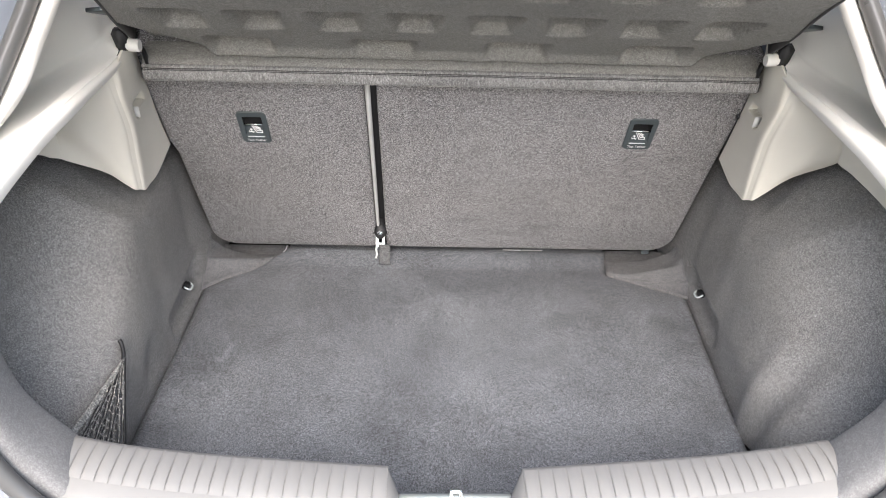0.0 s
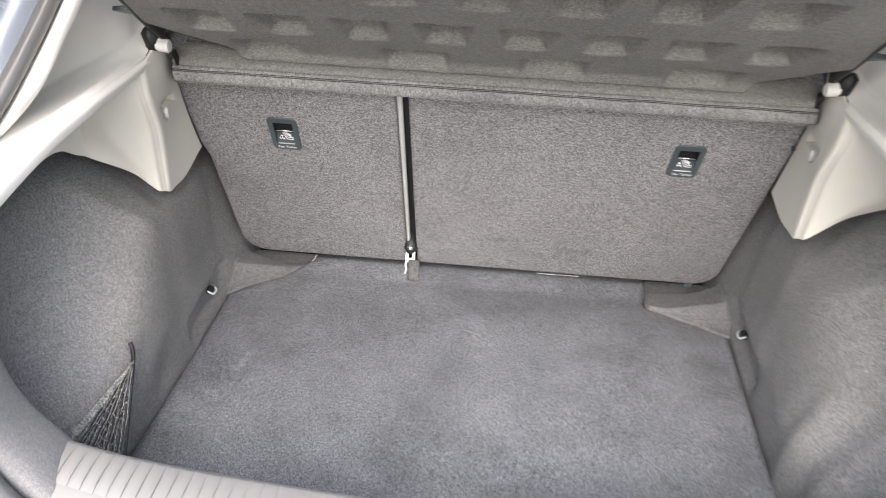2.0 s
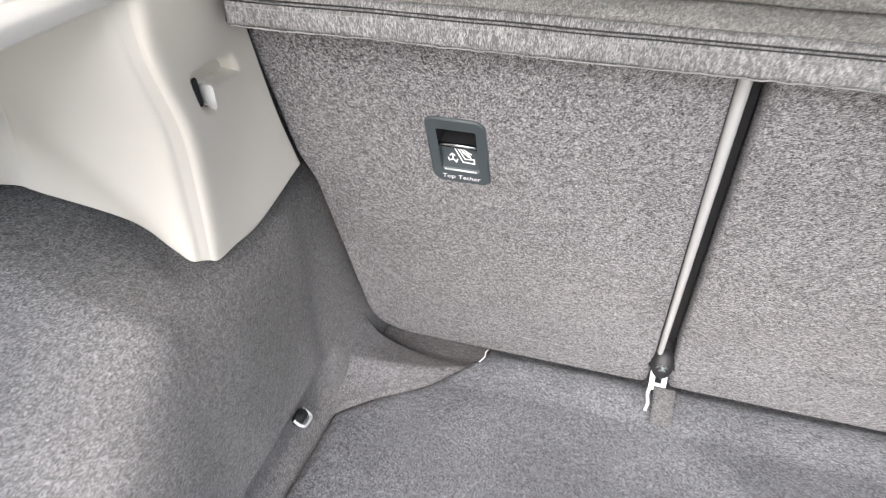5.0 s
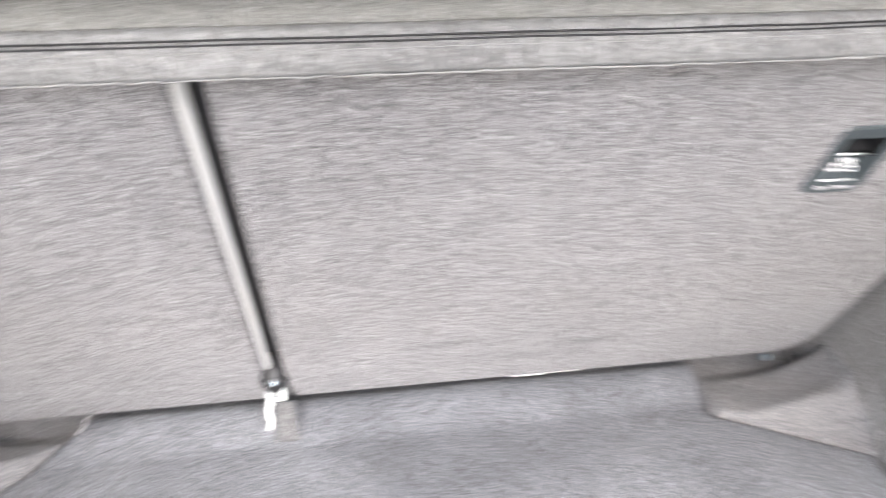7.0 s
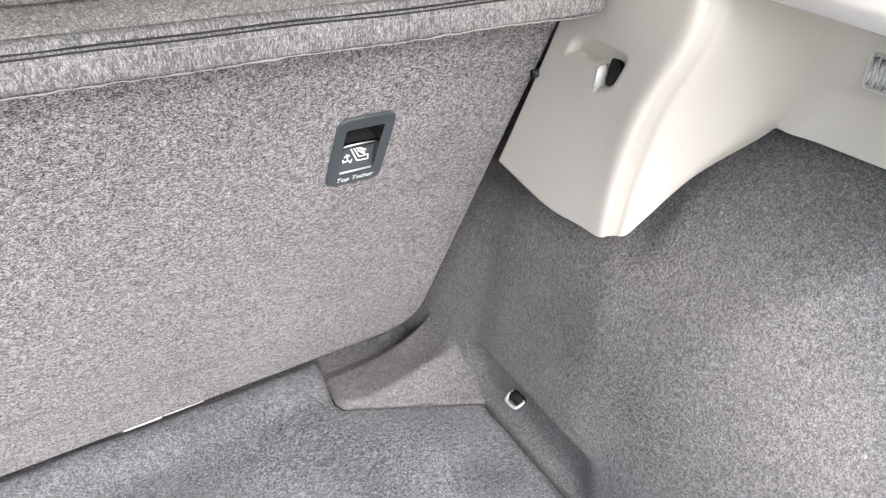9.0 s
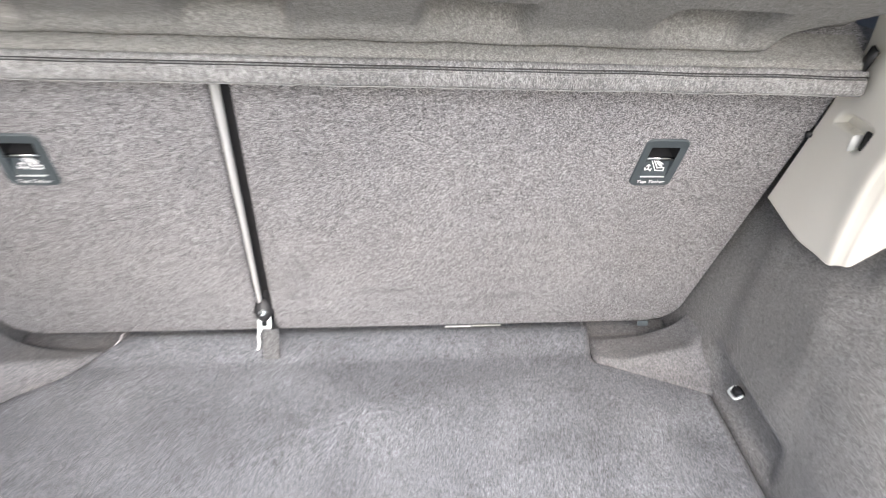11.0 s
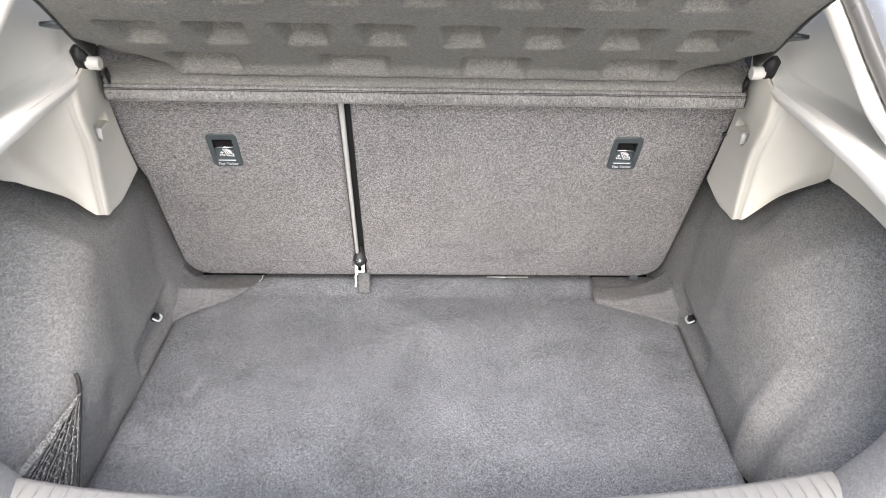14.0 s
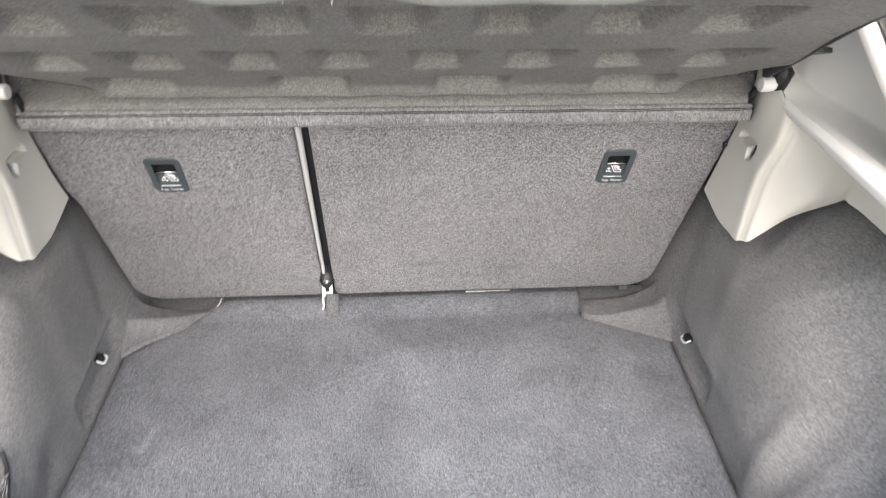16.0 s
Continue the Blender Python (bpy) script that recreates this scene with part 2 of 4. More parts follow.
def rounded(x0, x1, y0, y1, radii, n=7):
    """A rectangle's outline with four corner radii (x0y0, x1y0, x1y1, x0y1), counter-clockwise."""
    out = []
    for (cx, cy, sx, sy, a0), r in zip(((x0, y0, 1, 1, 180), (x1, y0, -1, 1, 270), (x1, y1, -1, -1, 0), (x0, y1, 1, -1, 90)), radii):
        for i in range(n):
            a = radians(a0 + 90 * i / (n - 1))
            out.append((cx + sx * r + r * math.cos(a), cy + sy * r + r * math.sin(a)))
    return out


def inset(outline, d):
    """The outline moved inwards by d (counter-clockwise outlines)."""
    n = len(outline)
    out = []
    for i in range(n):
        p, q, r = Vector(outline[i - 1]), Vector(outline[i]), Vector(outline[(i + 1) % n])
        a, b = (q - p), (r - q)
        a = a.normalized() if a.length > 1e-7 else b.normalized()
        b = b.normalized() if b.length > 1e-7 else a
        na, nb = Vector((-a.y, a.x)), Vector((-b.y, b.x))
        m = na + nb
        m = m / max(0.4, m.length_squared / 2) if m.length > 1e-6 else na
        out.append(tuple(q + m * d))
    return out


def slab(bm, outline, depth, edge, place, seg=3, back=True, hole=None):
    """A plate with a rounded front edge; place(u, v, w) maps outline and height w (0 front, -depth back). hole: an outline cut into the front."""
    rings = []
    for i in range(seg + 1):
        a = math.pi / 2 * i / seg
        o = inset(outline, edge * (1 - math.sin(a)))
        rings.append([bm.verts.new(place(u, v, -edge * (1 - math.cos(a)))) for u, v in o])
    rings.append([bm.verts.new(place(u, v, -depth)) for u, v in outline])
    n = len(outline)
    for r0, r1 in zip(rings, rings[1:]):
        for k in range(n):
            bm.faces.new((r0[k], r0[(k + 1) % n], r1[(k + 1) % n], r1[k]))
    if hole:
        cut = [bm.verts.new(place(u, v, 0)) for u, v in hole]
        deep = [bm.verts.new(place(u, v, -0.5 * depth)) for u, v in hole]
        m = len(cut)
        for k in range(m):
            bm.faces.new((cut[k], cut[(k + 1) % m], deep[(k + 1) % m], deep[k]))
        edges = [bm.edges.get((r[k], r[(k + 1) % len(r)])) for r in (rings[0], cut) for k in range(len(r))]
        bmesh.ops.triangle_fill(bm, use_beauty=True, edges=edges)
    else:
        bm.faces.new(rings[0])
    if back:
        bm.faces.new(rings[-1][::-1])


def solid(ob, thick, offset=-1.0):
    m = ob.modifiers.new("thickness", "SOLIDIFY")
    m.thickness, m.offset = thick, offset
    return ob


def wobble(x, y, z=0.0, scale=6.0, amp=0.001):
    return amp * noise.noise(Vector((x * scale, y * scale, z * scale)))


# ---- floor panel ----
SILL_Z = 0.18
LEFT_EDGE = [(-0.64, -0.508), (-0.431, -0.510), (-0.194, -0.511), (0.005, -0.517), (0.044, -0.480), (0.080, -0.433), (0.150, -0.366), (0.21, -0.366)]
RIGHT_EDGE = [(-0.64, 0.474), (-0.441, 0.481), (-0.313, 0.491), (-0.171, 0.501), (-0.004, 0.516), (0.078, 0.366), (0.092, 0.361), (0.21, 0.378)]


def build_floor():
    bm = bmesh.new()
    ys = sorted({*span(-0.63, 0.21, 120), *(y for y, _ in LEFT_EDGE if y > -0.63), *(y for y, _ in RIGHT_EDGE if y > -0.63)})
    us = span(0, 1, 90)

    def top(y, u):
        x = pl(LEFT_EDGE, y) * (1 - u) + pl(RIGHT_EDGE, y) * u
        z = 0.014 * smooth(0.09, 0.150, y) - 0.012 * smooth(0.158, 0.172, y) + wobble(x, y, 0, 5, 0.0022) + wobble(x, y, 3, 17, 0.0008)
        edge = min(u, 1 - u) * (pl(RIGHT_EDGE, y) - pl(LEFT_EDGE, y))
        return (x, y, z - 0.004 * (1 - smooth(0, 0.006, edge)))

    rows = grid(bm, ys, us, top)
    ring = [r[0] for r in rows] + rows[-1][1:] + [r[-1] for r in rows[::-1]][1:] + rows[0][::-1][1:-1]
    low = [bm.verts.new(v.co + Vector((0, 0, -0.022))) for v in ring]
    for i in range(len(ring)):
        bm.faces.new((ring[i], ring[(i + 1) % len(ring)], low[(i + 1) % len(low)], low[i]))
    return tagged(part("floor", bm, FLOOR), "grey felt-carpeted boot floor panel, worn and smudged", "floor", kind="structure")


build_floor()
# near-black sheet that paints the shade in the gaps round the carpet panel
bm = bmesh.new()
box(bm, (1.5, 1.1, 0.02), pose(0, -0.2, -0.04))
tagged(part("floor_gap_backing", bm, DARK, smooth=False), "near-black sheet under the carpet panel, painting the shade of its gaps", "floor", kind="structure")


# ---- carpeted side linings over the wheel housings ----
def lining_x(s, y, z):
    """Distance of the side lining from the middle."""
    right = s > 0
    foot = (pl(RIGHT_EDGE[:5], y) if right else -pl(LEFT_EDGE[:4], y)) + 0.004
    bulge = (0.493 if right else 0.507) + 0.030 * smooth(-0.34, 0.06, y)
    x = foot + (bulge - foot) * smooth(0.01, 0.12, z)
    crease = smooth(0.055, 0.078, z)
    x += (1 - crease) * 0.016 * smooth(-0.20, -0.165, y) * smooth(0.0, 0.02, z) * (1 - smooth(0.0, 0.05, y))
    x -= crease * 0.006 * smooth(-0.22, -0.15, y) * (1 - smooth(-0.03, 0.03, y))
    e = (-0.54 + 0.8 * z) if right else (-0.545 + 1.0 * z)
    d = max(e - y, 1.6 * (z - 0.300))
    out = 0.40 * (d + math.sqrt(d * d + 0.0100)) if right else 0.70 * (d + math.sqrt(d * d + 0.0022))
    top = (0.155 if right else 0.135) + 0.10 * smooth(0.36, 0.44, z)
    out = top * math.tanh(out / top)
    x += out * (0.15 + 0.85 * smooth(0.0, 0.17, z))
    if right:
        x += 0.010 * math.exp(-((y + 0.43) / 0.022) ** 2) * (1 - smooth(0.12, 0.3, z)) - 0.008 * math.exp(-((y + 0.385) / 0.02) ** 2) * (1 - smooth(0.1, 0.25, z))
    else:
        x += 0.008 * math.exp(-((y + 0.30) / 0.03) ** 2) * (1 - smooth(0.05, 0.12, z)) * smooth(0.0, 0.03, z)
    x -= (0.005 if right else 0.004) * math.exp(-((z - 0.085) / 0.038) ** 2) * smooth(-0.60, -0.48, y) * smooth(-0.16, -0.34, y)
    x += 0.012 * smooth(0.27, 0.31, z) * smooth(-0.2, -0.16, y)
    return x + wobble(y, z, s * 3, 8, 0.003)


def build_lining(s):
    bm = bmesh.new()
    grid(bm, span(-0.66, 0.30, 120), span(-0.02, 0.50, 84), lambda y, z: (s * lining_x(s, y, z), y, z))
    # raised foot between the floor panel's cut corner and the seat

    edge = RIGHT_EDGE if s > 0 else LEFT_EDGE

    def foot(y, u):
        x0 = abs(pl(edge, y)) + 0.002
        x = x0 + (0.56 - x0) * u
        d = (x - x0) * (0.48 + 0.42 * smooth(0.055, 0.10, y))
        out = smooth(0.375, 0.520, x)
        run, high = 0.008 + (0.058 if s > 0 else 0.034) * out, 0.006 + 0.028 * out
        z = high * smooth(0, run, d) * (1 - 0.45 * smooth(0.55 * run, run + 0.080, d))
        z *= 1 - 0.7 * smooth(0.090, 0.150, y) * smooth(0.50, 0.43, x)
        q = min(0.0595, max(0.0, x - 0.467))
        z += 0.8 * (0.060 - math.sqrt(0.060 ** 2 - q * q)) * smooth(0.02, 0.12, d)
        z -= (z + 0.006) * smooth(0.128, 0.158, y)
        return (s * x, y, z - 0.005 * (1 - smooth(0, 0.004, d)) + wobble(x, y, 5, 12, 0.0015))

    ob = part("wall_right" if s > 0 else "wall_left", bm, SIDE)
    tagged(ob, "dark grey carpeted side lining bulging over the wheel housing", "side lining", kind="structure")
    bm = bmesh.new()
    grid(bm, span(-0.01, 0.20, 60), span(0, 1, 60), foot)
    pad = part("floor_corner_right" if s > 0 else "floor_corner_left", bm, PAD)
    return tagged(pad, "raised grey felt floor corner beside the seat back", "floor", kind="structure")


for s in (1, -1):
    build_lining(s)

# ---- rear seat backs, leaning towards the boot ----
UP, OUT = Vector((0, -0.4472, 0.8944)), Vector((0, -0.8944, -0.4472))


def on_seat(u, v, w=0.0):
    """A place on the seat backs: u across, v up the slope from the floor's height, w proud of the felt."""
    return Vector((u, 0.165, 0)) + UP * v + OUT * w


def build_seat(x0, x1, left, hole):
    label = "narrow folding rear seat back in grey speckled felt" if left else "wide folding rear seat back in grey speckled felt"
    seat = thing("rear_seat_back", label, "car seat", "rear seat backs", at=(0, 0, 0))
    bm = bmesh.new()
    radii = (0.055, 0.012, 0.01, 0.01) if left else (0.012, 0.055, 0.01, 0.01)
    outline = [(u - (0.009 * smooth(0.34, 0.38, v) if left and u < x0 + 0.1 else 0.0), v) for u, v in rounded(x0, x1, 0.022, 0.60, radii, 9)]
    if left:
        outline = outline[:-9] + [(x0 - 0.009, 0.60), (x0 - 0.009, 0.38), (x0, 0.34)]
    slab(bm, outline, 0.055, 0.008, on_seat, hole=rounded(hole[0] - 0.0235, hole[0] + 0.0235, hole[1] - 0.037, hole[1] + 0.037, (0.006,) * 4, 4))
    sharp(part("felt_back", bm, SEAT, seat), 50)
    bm = bmesh.new()
    slab(bm, rounded(x0 + 0.004, x1 - 0.004, 0.03, 0.605, (0.05,) * 2 + (0.01,) * 2), 0.10, 0.004, lambda u, v, w: on_seat(u, v, w - 0.056))
    part("cushion", bm, BLACK, seat, "black upholstered seat core")
    return seat


seat_l = build_seat(-0.526, -0.158, True, (-0.365, 0.4175))
seat_r = build_seat(-0.1365, 0.518, False, (0.349, 0.4205))
# pale plastic strip along the inner edge of the narrow seat back
bm = bmesh.new()
grid(bm, span(0.082, 0.60, 30), span(0, math.pi, 12), lambda v, a: on_seat(-0.1529 + 0.0008 * (v - 0.08) / 0.52 - (0.0034 + 0.0019 * (v - 0.08) / 0.52) * math.cos(a), v, -0.010 + 0.006 * math.sin(a)))
part("edge_strip", bm, STRIP, seat_l, "pale grey plastic edge strip")
bm = bmesh.new()
slab(bm, rounded(-0.157, -0.1385, 0.07, 0.60, (0.002,) * 4, 3), 0.02, 0.001, lambda u, v, w: on_seat(u, v, w - 0.022))
part("hinge_cover", bm, BLACK, seat_r, "black cover in the gap")


# ---- anchor pockets in the seat backs ----
def pocket(cx, v0, seat):
    """Slate plastic pocket 54 x 82 mm with a wire bar, a pictogram and lettering."""
    w, h = 0.027, 0.041

    def at(u, v, d):
        return on_seat(cx + u, v0 + v, d)

    bm = bmesh.new()
    outer = rounded(-w, w, -h, h, (0.011, 0.008, 0.011, 0.009), 6)
    hole = rounded(-0.0175, 0.0175, -0.026, 0.027, (0.002,) * 4, 6)
    lvl = [(outer, -0.006), (outer, 0.0012), (inset(outer, 0.0015), 0.0024), (hole, 0.0010)]
    rings = [[bm.verts.new(at(u, v, d)) for u, v in o] for o, d in lvl]
    n = len(outer)
    for r0, r1 in zip(rings, rings[1:]):
        for k in range(n):
            bm.faces.new((r0[k], r0[(k + 1) % n], r1[(k + 1) % n], r1[k]))
    frame_ob = sharp(part("anchor_pocket", bm, DARKPL, seat, "slate grey plastic anchor pocket"), 35)
    # printed ramp below the bar; deep opening above it, its shade painted near-black
    def trough(prof):
        bm = bmesh.new()
        rows = [[bm.verts.new(at(u, v, d)) for v, d in prof] for u in (-0.0175, 0.0175)]
        for i in range(len(prof) - 1):
            bm.faces.new((rows[0][i], rows[0][i + 1], rows[1][i + 1], rows[1][i]))
        for r in rows:
            bm.faces.new(r)
        return bm

    part("recess", trough([(0.0045, 0.0008), (0.004, -0.008), (-0.014, -0.004), (-0.024, -0.0012), (-0.026, 0.0008)]), DARKPL, frame_ob, smooth=False)
    part("opening", trough([(0.027, 0.0008), (0.027, -0.045), (0.002, -0.045), (0.0042, -0.0082), (0.0047, 0.0006)]), DARK, frame_ob, "deep opening behind the bar, its shade painted near-black", smooth=False)
    bm = bmesh.new()
    tube(bm, [at(-0.0178, 0.006, -0.0015), at(0.0178, 0.006, -0.0015)], 0.0019, 10)
    part("anchor_bar", bm, CHROME, frame_ob, "bright steel anchor bar")
    bm = bmesh.new()
    tube(bm, [at(-0.015, -0.0245, 0.0012), at(0.015, -0.0245, 0.0012)], 0.0009, 6)
    part("ledge", bm, ZINC, frame_ob, "pale raised ledge")
    # pictogram: a seat outline and a hooked arrow
    bm = bmesh.new()

    def bar(a, b, t=0.0007):
        d = Vector((b[0] - a[0], b[1] - a[1])).normalized() * t
        nrm = Vector((-d.y, d.x))
        c = [Vector(a) - d + nrm, Vector(a) - d - nrm, Vector(b) + d - nrm, Vector(b) + d + nrm]
        bm.faces.new([bm.verts.new(at(q.x, q.y, ramp_height(q.y) + 0.0006)) for q in c])

    def ramp_height(v):
        return pl([(-0.026, 0.0008), (-0.024, -0.0012), (-0.014, -0.004), (0.004, -0.008)], v)

    for a, b in (((-0.008, 0.001), (0.001, -0.016)), ((-0.0055, 0.0015), (0.003, -0.0125)), ((0.001, -0.016), (0.012, -0.0165)),
                 ((0.003, -0.0125), (0.0118, -0.012)), ((0.012, -0.0165), (0.0118, -0.012)), ((-0.008, 0.001), (-0.0055, 0.0015)),
                 ((-0.001, -0.002), (0.006, -0.0095)), ((0.001, -0.001), (0.008, -0.009)), ((0.003, -0.003), (0.009, -0.0065)), ((0.001, -0.0055), (0.0085, -0.0105)),
                 ((-0.0095, -0.008), (-0.0085, -0.014)), ((-0.0085, -0.014), (-0.0055, -0.0165)), ((-0.0085, -0.014), (-0.0125, -0.0155)),
                 ((-0.0095, -0.008), (-0.0115, -0.010)), ((-0.0095, -0.008), (-0.0072, -0.0095)), ((-0.0125, -0.0155), (-0.0133, -0.013)), ((-0.0055, -0.0165), (-0.0045, -0.014))):
        bar(*[(0.95 * q[0] + 0.001, 0.95 * q[1] - 0.0016) for q in (a, b)])
    part("pictogram", bm, PRINT, frame_ob, "white printed seat pictogram", smooth=False)
    txt = bpy.data.curves.new("lettering", "FONT")
    txt.body, txt.size, txt.align_x, txt.extrude, txt.shear = "Top Tether", 0.0076, "CENTER", 0.0001, 0.15
    tmp = new("lettering_curve", txt)
    bpy.context.view_layer.update()
    me = bpy.data.meshes.new_from_object(tmp.evaluated_get(bpy.context.evaluated_depsgraph_get()))
    bpy.data.objects.remove(tmp)
    me.materials.clear()
    me.materials.append(PRINT)
    me.name = "lettering"
    ob = new("lettering", me)
    ob.parent = frame_ob
    ob["label"] = "white lettering"
    ob.matrix_local = Matrix.Translation(at(0.0, -0.0345, 0.0028)) @ Matrix(((1, 0, 0), (0, UP.y, OUT.y), (0, UP.z, OUT.z))).to_4x4()


pocket(-0.365, 0.4175, seat_l)
pocket(0.349, 0.4205, seat_r)

# ---- latch bracket at the foot of the gap ----
latch = thing("seat_hinge_bracket", "zinc seat hinge bracket with bolt, half covered by a felt flap", "bracket")
bm = bmesh.new()
box(bm, (0.030, 0.03, 0.05), pose(-0.148, 0.143, 0.084, -26), 0.006)
bmesh.ops.create_uvsphere(bm, u_segments=20, v_segments=12, radius=1.0, matrix=pose(-0.148, 0.126, 0.079, -26) @ Matrix.Diagonal((0.0135, 0.010, 0.019, 1.0)))
part("housing", bm, BLACK, latch, "black plastic housing")
bm = bmesh.new()
for x in (-0.1555, -0.1415):
    box(bm, (0.0060, 0.004, 0.028), pose(x, 0.1285, 0.054, -20), 0.001)
box(bm, (0.020, 0.004, 0.009), pose(-0.1485, 0.1255, 0.043, -20), 0.001)
box(bm, (0.020, 0.004, 0.006), pose(-0.1485, 0.131, 0.068, -20), 0.001)
tube(bm, [(-0.1555, 0.127, 0.045), (-0.1580, 0.120, 0.034), (-0.1555, 0.113, 0.026), (-0.1575, 0.106, 0.019)], 0.0022, 8)
sharp(part("plate", bm, ZINC, latch, "slotted zinc-plated bracket"))
bm = bmesh.new()
tube(bm, [(-0.148, 0.134, 0.084), (-0.148, 0.117, 0.0755)], 0.0074, 16)
tube(bm, [(-0.148, 0.118, 0.0760), (-0.148, 0.1145, 0.0743)], 0.0040, 6)
sharp(part("bolt", bm, CHROME, latch, "round-headed steel bolt"))
bm = bmesh.new()
grid(bm, span(0, 1, 14), span(-0.0125, 0.0125, 6), lambda a, u: (-0.1395 + u + 0.002 * a, 0.124 - 0.026 * a, 0.044 - 0.036 * a + 0.008 * a * (1 - a)))
solid(part("felt_flap", bm, FLAP, latch, "grey felt flap"), 0.003)


# ---- small things along the foot of the seat ----
def strip_thing(name, label, category, x0, x1, z, h, mat, y=0.150):
    bm = bmesh.new()
    box(bm, (x1 - x0, 0.004, h), pose((x0 + x1) / 2, y, z, -10), 0.0008)
    return tagged(sharp(part(name, bm, mat)), label, category)


strip_thing("fabric_tag", "white fabric tag sticking out under the seat back", "tag", 0.134, 0.178, 0.0080, 0.0024, PRINT, 0.1715)
strip_thing("fabric_tag", "thin off-white fabric tag under the seat back", "tag", 0.180, 0.228, 0.0080, 0.0014, PEG, 0.1725)
strip_thing("seat_clip", "small dark plastic clip under the seat back", "clip", 0.452, 0.470, 0.024, 0.009, DARKPL, 0.146)
bm = bmesh.new()
tube(bm, catmull([(-0.3655, 0.162, 0.0150), (-0.367, 0.154, 0.0165), (-0.366, 0.145, 0.0160), (-0.371, 0.135, 0.0140)], 12), 0.0009, 6)
tagged(part("loose_thread", bm, PRINT), "loose white thread at the floor panel's corner", "thread")

bm = bmesh.new()
box(bm, (0.012, 0.012, 0.016), pose(0.519, -0.050, 0.424, -26), 0.003)
tube(bm, [(0.508, -0.052, 0.424), (0.524, -0.050, 0.424)], 0.004, 10)
part("lock_nub", bm, BLACK, seat_r, "black plastic seat lock nub")

# ---- parcel shelf, tilted up towards the tailgate ----
SLOPE = math.atan(0.52)
ALONG, DOWN = Vector((0, -math.cos(SLOPE), math.sin(SLOPE))), Vector((0, -math.sin(SLOPE), -math.cos(SLOPE)))
SHELF_O = Vector((0, -0.105, 0.566 + 0.52 * (0.105 - 0.17)))


def on_shelf(x, v, d=0.0):
    """v: metres along the underside from its front edge; d: depth up into the board."""
    return SHELF_O + Vector((x, 0, 0)) + ALONG * v - DOWN * d


def v_of(y):
    return (-0.105 - y) / math.cos(SLOPE)


DIMPLES = []  # centre x, start v (towards the seat), end v, half width, depth, far ramp
for x in (-0.335, -0.115, 0.090, 0.305):
    DIMPLES.append((x, v_of(-0.132), v_of(-0.200), 0.044, 0.023, 0.005))
for i in range(8):
    DIMPLES.append((-0.384 + 0.1065 * i, v_of(-0.243), v_of(-0.322), 0.024, 0.0175, 0.007))
    DIMPLES.append((-0.384 + 0.1065 * i, v_of(-0.500), v_of(-0.568), 0.024, 0.0175, 0.007))
for i in range(7):
    DIMPLES.append((-0.331 + 0.1065 * i, v_of(-0.385), v_of(-0.462), 0.024, 0.0175, 0.007))


def shelf_depth(x, v):
    """Depth of the pressed pockets: a steep lit step on the seat side, then a roof that runs deeper towards the rear."""
    d = 0.0
    for cx, v0, v1, w, depth, far in DIMPLES:
        if v0 - 0.01 < v < v1 + 0.01 and abs(x - cx) < w + 0.03:
            wide = w > 0.04
            side = smooth(0, 0.016, w + 0.008 + (0 if wide else 0.10 * (v - v0)) - abs(x - cx))
            roof = depth + (0.010 if wide else 0.025) * smooth(v0 + far, v1 - 0.012, v)
            d = max(d, roof * side * smooth(-0.003, far, v - v0) * smooth(-0.003, 0.024 if wide else 0.014, v1 - v))
    # thin front border with slanted corners
    corner = v - 1.5 * max(0.0, abs(x + 0.004) - 0.375) - 0.004
    d += 0.024 * (1 - smooth(0.0, 0.014, corner))
    d -= 0.011 * math.exp(-((v - 0.028) / 0.013) ** 2) * smooth(0.445, 0.375, abs(x + 0.004))
    return d


def shelf_half(v):
    return 0.486 - 0.05 * smooth(0.05, 0.4, v)


LENGTH = 0.56
shelf = thing("parcel_shelf", "dark grey felt parcel shelf with dimpled underside, tilted up", "parcel shelf")
bm = bmesh.new()
grid(bm, span(0, LENGTH, 190), span(-1, 1, 240), lambda v, u: on_shelf(u * shelf_half(v) - 0.006, v, shelf_depth(u * shelf_half(v) - 0.006, v) + wobble(u, v, 1, 9, 0.0015)))
part("board_underside", bm, SHELF, shelf, "dimpled felt underside")
bm = bmesh.new()
slab(bm, [(-0.492, -0.012), (0.480, -0.012), (0.430, 0.40), (0.425, LENGTH), (-0.437, LENGTH), (-0.442, 0.40)], 0.012, 0.004, lambda x, v, w: on_shelf(x, v, 0.058 - w))
sharp(part("board_top", bm, SHELF, shelf, "felt-covered top board"))
for s in (-1, 1):
    bm = bmesh.new()
    grid(bm, span(0.075, LENGTH, 54), span(-0.001, 0.06, 6), lambda v, d: on_shelf(s * shelf_half(v) - 0.006 + s * 0.0008, v, d))
    solid(part("side_edge", bm, BLACK, shelf, "black board edge"), 0.004, 0)
# front band with twin grooves
bm = bmesh.new()
BORDER = [(-0.100, 0.547), (-0.112, 0.539), (-0.124, 0.5325), (-0.131, 0.5280), (-0.1338, 0.5245), (-0.1345, 0.5200), (-0.130, 0.517)]
BAND_EDGE = [(-0.130, 0.5195), (-0.1366, 0.5188), (-0.1388, 0.5165), (-0.1390, 0.5143), (-0.1372, 0.5132), (-0.1396, 0.5120), (-0.1405, 0.5095), (-0.1398, 0.497), (-0.136, 0.4935), (-0.105, 0.497), (-0.100, 0.52)]
grid(bm, span(-0.502, 0.492, 200), list(range(len(BORDER))), lambda x, i: (x, BORDER[i][0], BORDER[i][1] + wobble(x, i, 2, 14, 0.0010)))
